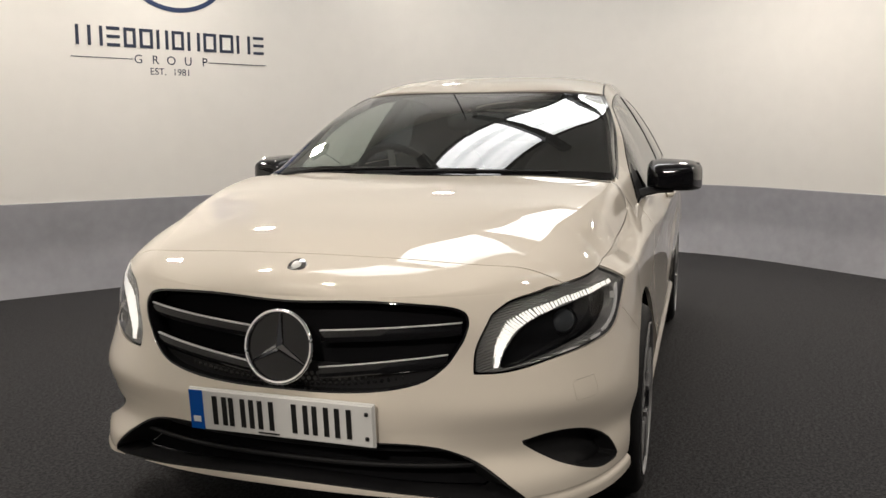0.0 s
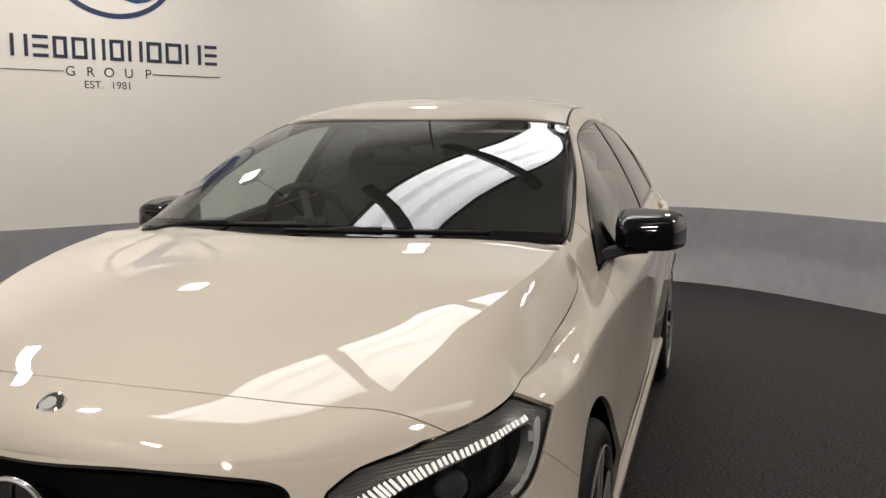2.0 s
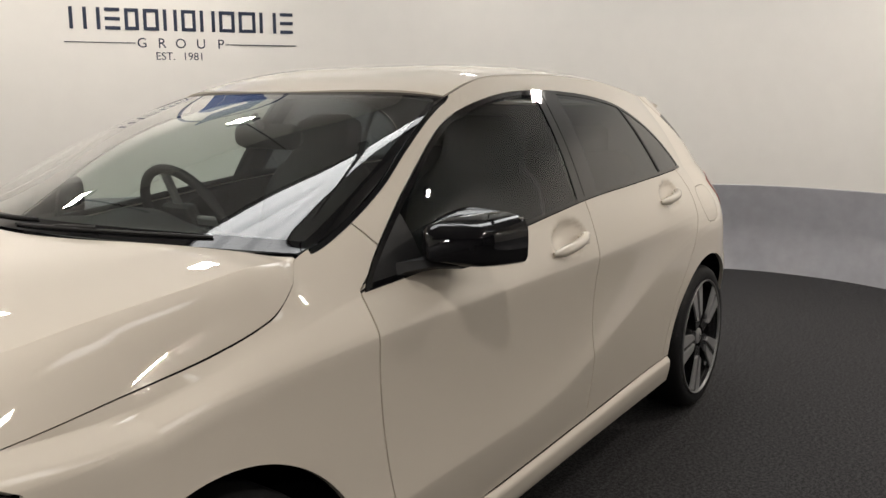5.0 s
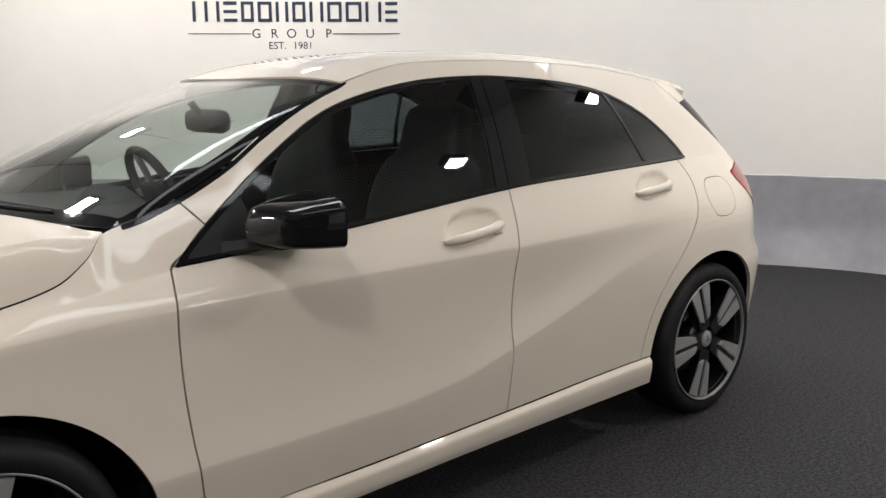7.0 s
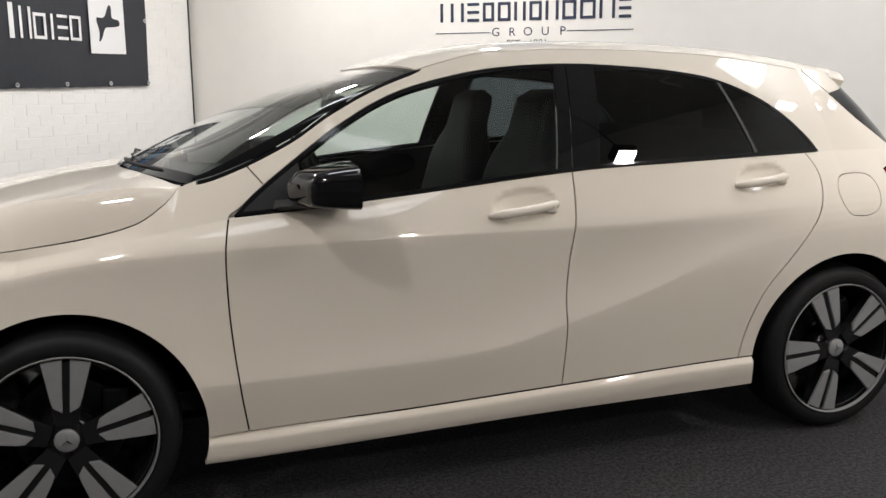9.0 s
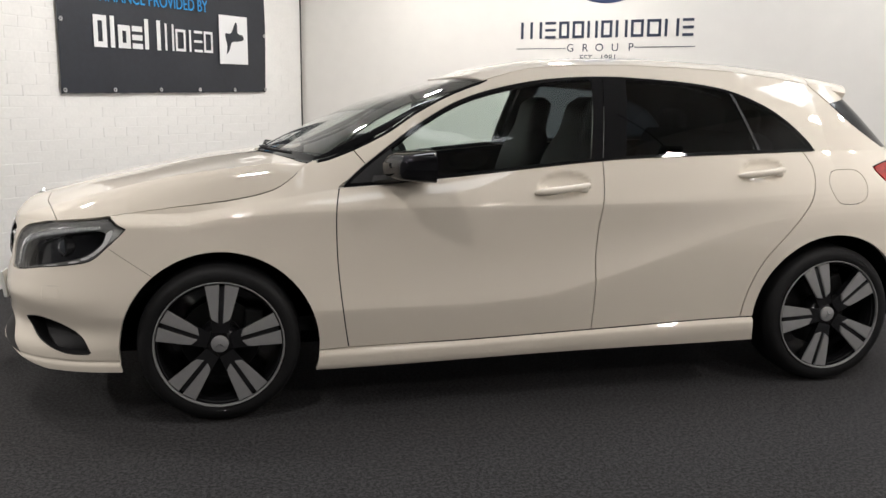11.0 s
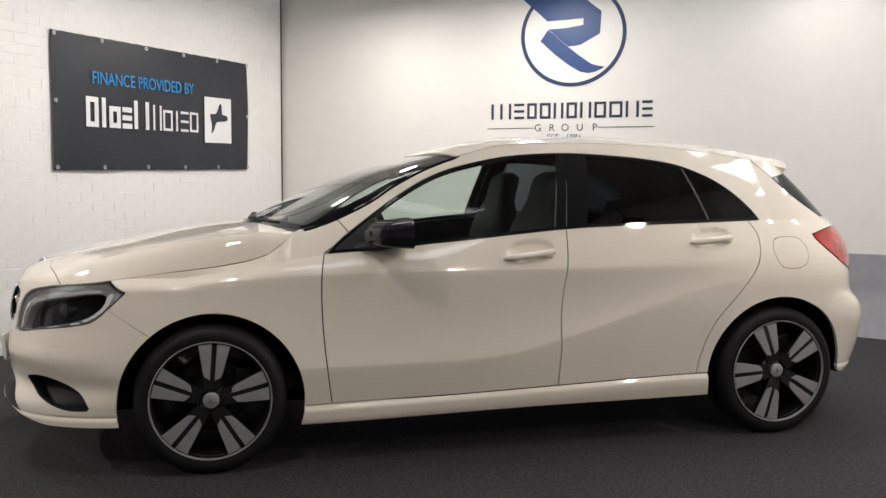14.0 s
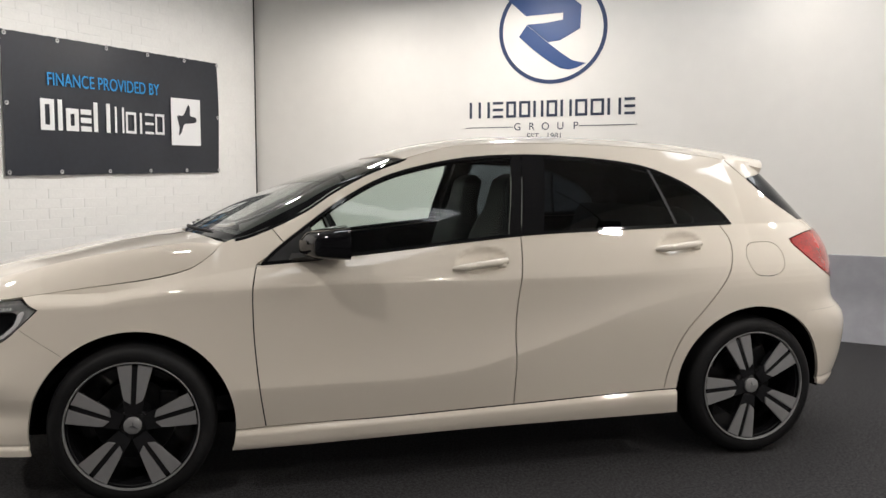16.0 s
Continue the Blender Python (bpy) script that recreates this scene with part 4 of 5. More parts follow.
    # door handles: tapered bars standing off the panel
    for door, x0, x1, z0, z1 in ((front_door, 1.278, 1.520, 0.894, 0.922), (rear_door, 2.214, 2.444, 0.955, 0.977)):
        bm = bmesh.new()
        pts, rad = [], []
        for i in range(13):
            f = i / 12
            x = x0 + (x1 - x0) * f
            w = float(section(x, np.array([z0 + (z1 - z0) * f]))[0])
            pts.append((x, sign * (w + 0.004 + 0.020 * math.sin(math.pi * min(1, f * 1.1)) ** 0.6 * (1 if f < 0.92 else 0.8)), z0 + (z1 - z0) * f))
            rad.append(0.007 + 0.0085 * min(1.0, f * 7, (1 - f) * 9 + 0.5))
        add_tube(bm, pts, rad, 14)
        h = part("door_handle", bm, PAINT, door, smooth=60)
        w = float(section(x1 - 0.03, np.array([z1]))[0])
        bm = box((x1 - 0.028, sign * (w + 0.006), z1 - 0.012), (0.04, 0.03, 0.03), None, 0.006)
        part("handle_mount", bm, PAINT, h)

    # wing mirror
    door_mirror(sign, front_door)
    # wheel arch lining
    for wx, wz in ((0.006, 0.300), (2.70, 0.305)):
        bm = bmesh.new()
        prev = None
        for i in range(41):
            a = radians(-4 + 188 * i / 40)
            x, z = wx + 0.398 * math.cos(a), wz + 0.398 * math.sin(a)
            lip = min(0.862, side_w(x, min(max(z, 0.25), 0.7)) - 0.010)
            row = [bm.verts.new((x, sign * q, z)) for q in (lip, min(lip, 0.60), 0.50)]
            if prev:
                for j in range(2):
                    bm.faces.new((prev[j], prev[j + 1], row[j + 1], row[j]))
            prev = row
        bm.faces.new([v for v in bm.verts if abs(abs(v.co.y) - 0.50) < 1e-5])
        part("arch_lining", bm, VOID, car)


def door_mirror(sign, door):
    """A gloss black mirror housing: blunt rounded shell with a flat underside, foot, silvered glass facing rearwards."""
    bm = bmesh.new()
    rows = []
    n, m = 36, 18
    for j in range(m + 1):
        f = j / m
        g = 1 - (1 - f) ** 2.2
        x = 0.648 + 0.187 * g
        grow = (1 - (1 - f) ** 2.6) ** 0.36 * 0.80 + 0.20
        row = []
        for i in range(n):
            a = 2 * math.pi * i / n
            ca, sa = math.cos(a), math.sin(a)
            cy = math.copysign(abs(ca) ** 0.45, ca)
            cz = math.copysign(abs(sa) ** (0.55 if sa > 0 else 0.32), sa)
            up = 0.074 - 0.012 * (cy + 1) / 2
            z = 1.012 + (up if cz > 0 else 0.062) * cz * (grow if cz > 0 else 0.55 + 0.45 * grow)
            y = 0.892 + 0.110 * cy * (0.35 + 0.65 * grow) + 0.006 * f
            row.append(bm.verts.new((x + 0.022 * (cy + 1) * (1 - g), sign * y, z)))
        rows.append(row)
    for a, b in zip(rows, rows[1:]):
        for i in range(n):
            bm.faces.new((a[i], a[(i + 1) % n], b[(i + 1) % n], b[i]))
    bm.faces.new(rows[0][::-1])
    bmesh.ops.recalc_face_normals(bm, faces=bm.faces)
    mir = part("wing_mirror", bm, BLACK_GLOSS, door, "gloss black wing mirror", smooth=60)
    part("mirror_glass", box((0.828, sign * 0.898, 1.014), (0.006, 0.195, 0.108), None, 0.002), MIRROR, mir)
    # the foot joins the underside to the door
    foot = bmesh.new()
    prev = None
    for x0, x1, y, z0, z1 in ((0.600, 0.735, 0.770, 0.925, 0.966), (0.625, 0.750, 0.800, 0.940, 0.970), (0.665, 0.80, 0.845, 0.949, 0.974), (0.69, 0.815, 0.90, 0.951, 0.975)):
        row = [foot.verts.new((x, sign * y, z)) for x, z in ((x0, z0 + 0.008), (x0 + 0.02, z0), (x1 - 0.01, z0), (x1, z0 + 0.008), (x1 - 0.01, z1), (x0 + 0.02, z1))]
        if prev:
            for i in range(6):
                foot.faces.new((prev[i], prev[(i + 1) % 6], row[(i + 1) % 6], row[i]))
        prev = row
    foot.faces.new(prev)
    bmesh.ops.recalc_face_normals(foot, faces=foot.faces)
    part("mirror_foot", foot, BLACK_MATT, mir, smooth=50)


MIRROR = material("mirror_silver", (0.9, 0.9, 0.9), 0.01, metal=1.0)
LENS_SOLID = material("projector_glass", (0.05, 0.055, 0.06), 0.03, coat=1.0)
for sg in (-1, 1):
    body_half(sg)

# ---------------------------------------------------------------- bonnet, screen, roof
SEAM = line1([(0.0, -0.730), (0.1, -0.727), (0.274, -0.708), (0.416, -0.686), (0.537, -0.653), (0.626, -0.623), (0.70, -0.59)])


def rear_edge(w):
    return 0.165 + 0.20 * np.minimum(np.abs(w) / 0.70, 1.0) ** 1.85


b_skin = BONNET.cut(rear_edge(BONNET.v[:, 1]) - 0.012 - BONNET.v[:, 0])
nose, lid = b_skin.split(lambda v: SEAM(np.abs(v[:, 1])) - v[:, 0], 0.003)
nose.make("nose_panel", PAINT, car, edge=FOLD)
lid_w = bonnet_edge(lid.v[:, 0])[0]
lid = lid.cut(lid_w - 0.0012 - np.abs(lid.v[:, 1]))
lid.make("bonnet", PAINT, car, "white bonnet with two long creases", edge=FOLD)
# near-black sheet under the bonnet for the shade in its shut lines
BONNET.cut(rear_edge(BONNET.v[:, 1]) + 0.06 - BONNET.v[:, 0]).moved(-0.022).make("bonnet_lining", VOID, car)

dark, clear = SCREEN.split(lambda v: 0.0 * v[:, 0] + np.maximum(np.maximum(np.abs(v[:, 1]) - (W_L(v[:, 0]) - 0.019), rear_edge(v[:, 1]) + 0.045 - v[:, 0]), v[:, 0] - 0.998 - 0.10 * (np.abs(v[:, 1]) / 0.57) ** 2.4))
screen = clear.make("windscreen", GLASS, car, "clear windscreen with a dark border")
dark.make("screen_border", BLACK_GLOSS, screen)
top, _ = ROOF.split(lambda v: np.where(v[:, 0] > 2.72, 1.0, 0.985 * W_L(v[:, 0]) - np.abs(v[:, 1])))
spoiler, top = top.split(lambda v: v[:, 0] - 2.80 + 0.065 * (np.abs(v[:, 1]) / 0.53) ** 4, 0.003)
top.make("roof", PAINT, car, edge=FOLD)
spoiler.make("roof_spoiler", PAINT, car, "white roof spoiler over the rear window", edge=0.036)
ROOF.moved(-0.025).make("headliner", HEADLINER, car)
for sg in (-1, 1):
    xs = np.linspace(1.14, 2.70, 40)
    part("roof_seam", tube([(x, sg * (float(W_L(x)) - 0.004), float(Z_L(x)) - 0.006) for x in xs], 0.005, 8), BLACK_MATT, car)


# ---------------------------------------------------------------- front end details
def front_x(w, z):
    """The x of the front skin at a half width and a height."""
    z = np.asarray(z, float)
    w0, c, n = section(FRONT_X, np.atleast_1d(z)), FC(z), FN(z)
    return float((c - (c - FX(z)) * (1 - np.clip(abs(w) / w0, 0, 1) ** n) ** (1 / n))[0] if np.ndim(c) else (c - (c - FX(z)) * (1 - min(abs(w) / w0[0], 1) ** n) ** (1 / n)))


def sweep_strip(pts, dz, dx, shift=0.0):
    """A flat bar along points, dz high and dx deep."""
    bm = bmesh.new()
    prev = None
    for x, y, z in pts:
        row = [bm.verts.new((x + a * dx / 2 + shift, y, z + b * dz / 2)) for a, b in ((-0.7, -1), (-1, -0.4), (-1, 0.4), (-0.7, 1), (1, 1), (1, -1))]
        if prev:
            for i in range(6):
                bm.faces.new((prev[i], prev[(i + 1) % 6], row[(i + 1) % 6], row[i]))
        else:
            bm.faces.new(row[::-1])
        prev = row
    bm.faces.new(prev)
    bmesh.ops.recalc_face_normals(bm, faces=bm.faces)
    return bm


BRIGHT = material("satin_chrome", (0.8, 0.8, 0.79), 0.25, metal=0.35)
grille = new("grille")
grille.parent = car
tagged(grille, "black grille with two chrome-edged louvres")
for sg in (-1, 1):
    for z0, rise, w1 in ((0.690, 0.075, 0.452), (0.597, 0.125, 0.422)):
        pts = [(front_x(w, z0 + rise * (w - 0.1)) + 0.012, sg * w, z0 + rise * (w - 0.1)) for w in np.linspace(0.098, w1, 18)]
        lv = part("louvre", sweep_strip([(x, y, z - 0.017) for x, y, z in pts], 0.032, 0.03, 0.012), BLACK_GLOSS, grille, smooth=30)
        part("chrome_strip", sweep_strip(pts, 0.0036, 0.009), BRIGHT, lv, "thin chrome strip")
# perforated lower insert of the grille
holes = bmesh.new()
for r in range(4):
    for i in range(-21, 22):
        w = (i + 0.5 * (r % 2)) * 0.017
        z = 0.545 + 0.0135 * r + 0.05 * (abs(w) / 0.4) ** 2
        if z < 0.60:
            v = bmesh.ops.create_circle(holes, cap_ends=True, segments=6, radius=0.0062, matrix=Matrix.Translation((front_x(abs(w), z) + 0.034, w, z)) @ Matrix.Rotation(radians(90), 4, "Y"))
part("grille_mesh", holes, BLACK_GLOSS, grille)
pts = [(front_x(w, 0.56) + 0.037, w, 0.57) for w in np.linspace(-0.4, 0.4, 30)]
part("grille_insert", sweep_strip(pts, 0.07, 0.004), BLACK_MATT, grille)

# the star in its ring
STAR_M = pose(-0.922, 0, 0.650, 0, 9, 0)
emblem = new("grille_emblem")
emblem.parent = car
tagged(emblem, "chrome ring with a three-armed star")
bm = tube([STAR_M @ Vector((0, 0.0915 * math.cos(a), 0.0915 * math.sin(a))) for a in np.linspace(0, 2 * math.pi, 72, endpoint=False)], 0.0058, 12, closed=True)
part("ring", bm, CHROME, emblem, smooth=60)
for k in range(3):
    a = radians(90 + 120 * k)
    d, p = Vector((0, math.cos(a), math.sin(a))), Vector((0, -math.sin(a), math.cos(a)))
    bm = bmesh.new()
    base = [bm.verts.new(STAR_M @ c) for c in (p * 0.0105, d * 0.089 + p * 0.0018, d * 0.089 - p * 0.0018, -p * 0.0105)]
    ridge = [bm.verts.new(STAR_M @ c) for c in (Vector((-0.012, 0, 0)), d * 0.089 + Vector((-0.003, 0, 0)))]
    bm.faces.new((base[0], base[1], ridge[1], ridge[0]))
    bm.faces.new((ridge[0], ridge[1], base[2], base[3]))
    bm.faces.new(base)
    bmesh.ops.recalc_face_normals(bm, faces=bm.faces)
    part("arm", bm, CHROME, emblem)
disc = lathe([(0.0, -0.004), (0.088, -0.004), (0.09, 0.01)], 48)
bmesh.ops.transform(disc, matrix=STAR_M @ Matrix.Translation((0.008, 0, 0)) @ Matrix.Rotation(radians(-90), 4, "Z"), verts=disc.verts)
part("back_disc", disc, BLACK_GLOSS, emblem, smooth=40)

# small round badge on the nose
badge = lathe([(0.0, -0.006), (0.020, -0.005), (0.0255, -0.003), (0.0275, 0.002), (0.0275, 0.008)], 40)
BADGE_M = Matrix.Translation((-0.809, 0, 0.8405)) @ Matrix.Rotation(radians(52), 4, "Y") @ Matrix.Rotation(radians(-90), 4, "Z")
bmesh.ops.transform(badge, matrix=BADGE_M, verts=badge.verts)
badge_ob = part("bonnet_badge", badge, CHROME, car, "small round chrome badge", smooth=40)
inner = lathe([(0.0, -0.0075), (0.013, -0.007), (0.014, -0.004)], 32)
bmesh.ops.transform(inner, matrix=BADGE_M, verts=inner.verts)
part("badge_centre", inner, BRIGHT, badge_ob, smooth=40)

# number plate with plain bars in place of its characters
PLATE_M = Matrix.Translation((-0.930, 0, 0.466)) @ Matrix.Rotation(radians(-6), 4, "Y")
plate = part("number_plate", box((0, 0, 0), (0.006, 0.52, 0.111), PLATE_M, 0.0025), PLATE, car, "white front number plate with plain dark bars")
part("plate_holder", box((0.008, 0, 0), (0.010, 0.526, 0.117), PLATE_M, 0.003), PLATE, plate, "white plate surround")
part("plate_strip", box((-0.0037, 0.239, 0), (0.0016, 0.040, 0.109), PLATE_M), EU_BLUE, plate, "blue strip")
part("strip_mark", box((-0.0052, 0.239, -0.026), (0.001, 0.022, 0.016), PLATE_M), WHITE_PRINT, plate)
BAR = material("plate_black", (0.01, 0.01, 0.01), 0.4)
for cy, wd in ((0.170, 0.042), (0.119, 0.048), (0.077, 0.014), (0.036, 0.046), (-0.061, 0.046), (-0.118, 0.046), (-0.180, 0.046)):
    for off in ((0,) if wd < 0.02 else (-wd / 2 + 0.007, wd / 2 - 0.007)):
        part("plate_bar", box((-0.0040, cy + off, 0.002), (0.0016, 0.0135, 0.079), PLATE_M), BAR, plate)
part("plate_bar", box((-0.0040, 0.03, -0.047), (0.0014, 0.06, 0.004), PLATE_M), BAR, plate)
for zz in (-0.032, 0.034):
    part("plate_screw", box((-0.0046, -0.244, zz), (0.002, 0.010, 0.010), PLATE_M, 0.002), BAR, plate)

# intake bars behind the plate
for zz in (0.345, 0.385):
    part("intake_bar", sweep_strip([(front_x(abs(w), zz) + 0.05, w, zz) for w in np.linspace(-0.52, 0.52, 24)], 0.012, 0.02), BLACK_MATT, car)

# wipers
for k0, k1, f0, f1 in ((0.80, 0.02, 0.012, 0.040), (0.10, -0.72, 0.010, 0.030)):
    pts = []
    for i in range(15):
        f = i / 14
        x, y, z = screen_point(np.array(k0 + (k1 - k0) * f), np.array(f0 + (f1 - f0) * f))
        pts.append((float(x) + 0.004, float(y), float(z) + 0.006))
    wp = part("wiper", tube(pts, [0.003] + [0.0045] * 13 + [0.003], 8), BLACK_MATT, car, "black windscreen wiper", smooth=50)
    mid = pts[7]
    part("wiper_arm", tube([(mid[0], mid[1], mid[2] + 0.007), (mid[0] - 0.02, mid[1] + 0.12, mid[2] + 0.004), (0.20, mid[1] + 0.28, 1.024)], [0.004, 0.005, 0.007], 8), BLACK_MATT, wp, smooth=50)

# underside: near-black boxes added to block light and the view through the grille
part("underbody", box((1.25, 0, 0.27), (3.7, 1.0, 0.12)), VOID, car)
part("engine_block", box((-0.28, 0, 0.52), (0.85, 0.95, 0.42), None, 0.05), VOID, car)

# ---------------------------------------------------------------- cabin
part("cabin_floor", box((1.6, 0, 0.36), (2.6, 1.5, 0.06)), BLACK_MATT, car)
dash = bmesh.new()
prev = None
for i in range(21):
    y = -0.70 + 1.40 * i / 20
    hood = 0.055 * math.exp(-((y - 0.36) / 0.16) ** 2)
    prof = [(0.34, 0.985), (0.55, 0.965), (0.72, 0.96 + hood), (0.80, 0.95 + hood * 0.9), (0.83, 0.90), (0.80, 0.80), (0.76, 0.60), (0.4, 0.5)]
    row = [dash.verts.new((x, y, z)) for x, z in prof]
    if prev:
        for j in range(7):
            dash.faces.new((prev[j], row[j], row[j + 1], prev[j + 1]))
    prev = row
bmesh.ops.recalc_face_normals(dash, faces=dash.faces)
part("dashboard", dash, LEATHER, car, smooth=50)
WHEEL_M = Matrix.Translation((0.93, 0.36, 0.955)) @ Matrix.Rotation(radians(66), 4, "Y")
sw = part("steering_wheel", tube([WHEEL_M @ Vector((0.185 * math.cos(a), 0.185 * math.sin(a), 0)) for a in np.linspace(0, 2 * math.pi, 40, endpoint=False)], 0.017, 10, closed=True), LEATHER, car, smooth=60)
part("steering_hub", box((0, 0, -0.01), (0.12, 0.15, 0.05), WHEEL_M, 0.02), LEATHER, sw)
for a in (0, 180, 90):
    part("steering_spoke", box((0.10 * math.cos(radians(a + 90)), 0.10 * math.sin(radians(a + 90)), -0.005), (0.03 if a != 90 else 0.16, 0.16 if a != 90 else 0.03, 0.02), WHEEL_M, 0.006), SILVER, sw)


def seat(x, y, wide):
    """A car seat: cushion and a tall bolstered back."""
    base = new("car_seat")
    base.parent = car
    part("cushion", box((x - 0.10, y, 0.56), (0.52, wide, 0.18), None, 0.06), LEATHER, base, smooth=60)
    back = bmesh.new()
    rows = []
    shape = line1([(0.0, 0.92), (0.3, 1.0), (0.58, 0.98), (0.70, 0.84), (0.78, 0.60), (0.92, 0.56), (0.975, 0.48), (1.0, 0.30)])
    for i in range(25):
        f = i / 24
        z = 0.54 + 0.75 * f
        xx = x + 0.15 + 0.21 * f - 0.02 * max(0.0, f - 0.75)
        half = wide / 2 * float(shape(f))
        thick = 0.07 - 0.018 * min(1.0, max(0.0, (f - 0.6) / 0.2)) - (0.03 if f > 0.98 else 0.0)
        ring = []
        for k in range(20):
            a = 2 * math.pi * k / 20
            cx, cy = math.cos(a), math.sin(a)
            ring.append(back.verts.new((xx + thick * math.copysign(abs(cx) ** 0.6, cx) * (1 + 0.3 * abs(cy) ** 2), y + half * math.copysign(abs(cy) ** 0.6, cy), z)))
        rows.append(ring)
    for a, b in zip(rows, rows[1:]):
        for k in range(20):
            back.faces.new((a[k], a[(k + 1) % 20], b[(k + 1) % 20], b[k]))
    back.faces.new(rows[-1])
    part("backrest", back, LEATHER, base, "black bolstered backrest with built-in headrest", smooth=60)
    return base


for sy in (-0.37, 0.37):
    seat(1.33, sy, 0.54)
part("rear_bench", box((2.05, 0, 0.56), (0.5, 1.22, 0.2), None, 0.07), LEATHER, car, smooth=60)
part("rear_backrest", box((0, 0, 0.28), (0.16, 1.20, 0.58), Matrix.Translation((2.32, 0, 0.58)) @ Matrix.Rotation(radians(18), 4, "Y"), 0.06), LEATHER, car, smooth=60)
for sy in (-0.36, 0.36):
    part("rear_headrest", box((2.50, sy, 1.17), (0.08, 0.24, 0.13), None, 0.035), LEATHER, car, smooth=60)
cm = part("cabin_mirror", box((0.955, -0.02, 1.235), (0.06, 0.27, 0.078), Matrix.Identity(4), 0.029), BLACK_MATT, car, "black cabin mirror", smooth=60)
part("mirror_stalk", tube([(0.93, -0.02, 1.26), (0.90, -0.02, 1.30)], 0.012, 8), BLACK_MATT, cm)


# ---------------------------------------------------------------- signs on the feature wall
SIGN_O, SIGN_D = Vector((2.504, 3.472, -0.018)), Vector((1.301, -0.8965, 0)).normalized()
SIGN_N = Vector((SIGN_D.y, -SIGN_D.x, 0))
SIGN_M = Matrix(((SIGN_D.x, 0, SIGN_N.x, SIGN_O.x), (SIGN_D.y, 0, SIGN_N.y, SIGN_O.y), (0, 1, 0, SIGN_O.z), (0, 0, 0, 1))) @ Matrix.Translation((0, 0, 0.006))
emblem_sign = tagged(new("wall_emblem"), "large navy ring with an angular shape on the wall", "wall sign", "emblems on the curved wall")
RC_U, RC_Z = 0.815, 2.612
ring = bmesh.new()
outer, innr = [], []
for k in range(96):
    a = 2 * math.pi * k / 96
    outer.append((RC_U + 0.492 * math.cos(a), RC_Z + 0.475 * math.sin(a)))
    innr.append((RC_U + 0.457 * math.cos(a), RC_Z + 0.440 * math.sin(a)))
vo, vi = [ring.verts.new((*p, 0)) for p in outer], [ring.verts.new((*p, 0)) for p in innr]
for k in range(96):
    j = (k + 1) % 96
    ring.faces.new((vo[k], vo[j], vi[j], vi[k]))
r = bmesh.ops.extrude_face_region(ring, geom=ring.faces[:])
bmesh.ops.translate(ring, vec=(0, 0, -0.006), verts=[v for v in r["geom"] if isinstance(v, bmesh.types.BMVert)])
bmesh.ops.recalc_face_normals(ring, faces=ring.faces)
bmesh.ops.transform(ring, matrix=SIGN_M, verts=ring.verts)
part("ring", ring, NAVY, emblem_sign)


def su(px, py):
    return (px - 862) * 0.0053, 2.61 - (py - 57) * 0.005


upper = [su(*p) for p in ((918, -20), (1022, -20), (1045, 0), (1065, 17), (1063, 57), (1029, 76), (1008, 78), (972, 45), (1005, 44), (1034, 40), (1034, 28), (970, 30), (955, 15))]
lower = [su(*p) for p in ((972, 45.6), (1008, 78.6), (1030, 97), (1050, 112), (1073, 118), (1058, 125), (1045, 128), (1030, 125), (1010, 112), (985, 92), (958, 66))]
part("upper_shape", slab(upper, 0.006, SIGN_M), BLUE_NAVY, emblem_sign)
part("lower_shape", slab(lower, 0.006, SIGN_M), BLUE_NAVY, emblem_sign)


def hollow(bm, x0, x1, z0, z1, t, m, depth=0.006):
    """A plain upright frame: two posts and two rails of stroke t."""
    for c, s in ((((x0 + t / 2), (z0 + z1) / 2), (t, z1 - z0)), (((x1 - t / 2), (z0 + z1) / 2), (t, z1 - z0)),
                 (((x0 + x1) / 2, z1 - t / 2), (x1 - x0 - 2 * t, t)), (((x0 + x1) / 2, z0 + t / 2), (x1 - x0 - 2 * t, t))):
        add_box(bm, (c[0], c[1], -depth / 2), (max(s[0], 0.001), s[1], depth), m)


def strokes(name, kind, x0, x1, z0, z1, t, m, mat, parent, depth=0.006):
    """A plain mark in a slot: a frame, or upright posts or level rails, each bar a part."""
    if kind == "frame":
        bm = bmesh.new()
        hollow(bm, x0, x1, z0, z1, t, m, depth)
        part(name, bm, mat, parent)
    uprights = {"post": ((x0 + x1) / 2,), "posts": (x0 + t / 2, x1 - t / 2)}.get(kind, ())
    levels_at = (z0 + t / 2, (z0 + z1) / 2, z1 - t / 2) if kind == "rails" else ()
    for x in uprights:
        part(name, box((x, (z0 + z1) / 2, -depth / 2), (t, z1 - z0, depth), m), mat, parent)
    for z in levels_at:
        part(name, box(((x0 + x1) / 2, z, -depth / 2), (x1 - x0, t, depth), m), mat, parent)


name_sign = tagged(new("wall_name_sign"), "dark row of raised plain marks on the wall", "wall sign", "name signs on the curved wall")
edges = [862, 885, 911, 935, 958, 983, 1006, 1030, 1055, 1081, 1109, 1137, 1160]
MARKS = ("post", "posts", "rails", "frame", "frame", "posts", "frame", "posts", "frame", "frame", "posts", "rails")
for a, b, mark in zip(edges, edges[1:], MARKS):
    strokes("mark", mark, (a - 861) * 0.0053, (b - 866.5) * 0.0053, 1.846, 1.992, 0.023, SIGN_M, SIGN_DARK, name_sign)
for a, b in ((862, 948), (1063, 1159)):
    part("rule", box(((a + b - 1724) / 2 * 0.0053, 1.759, -0.003), ((b - a) * 0.0053, 0.0055, 0.004), SIGN_M), SIGN_DARK, name_sign)


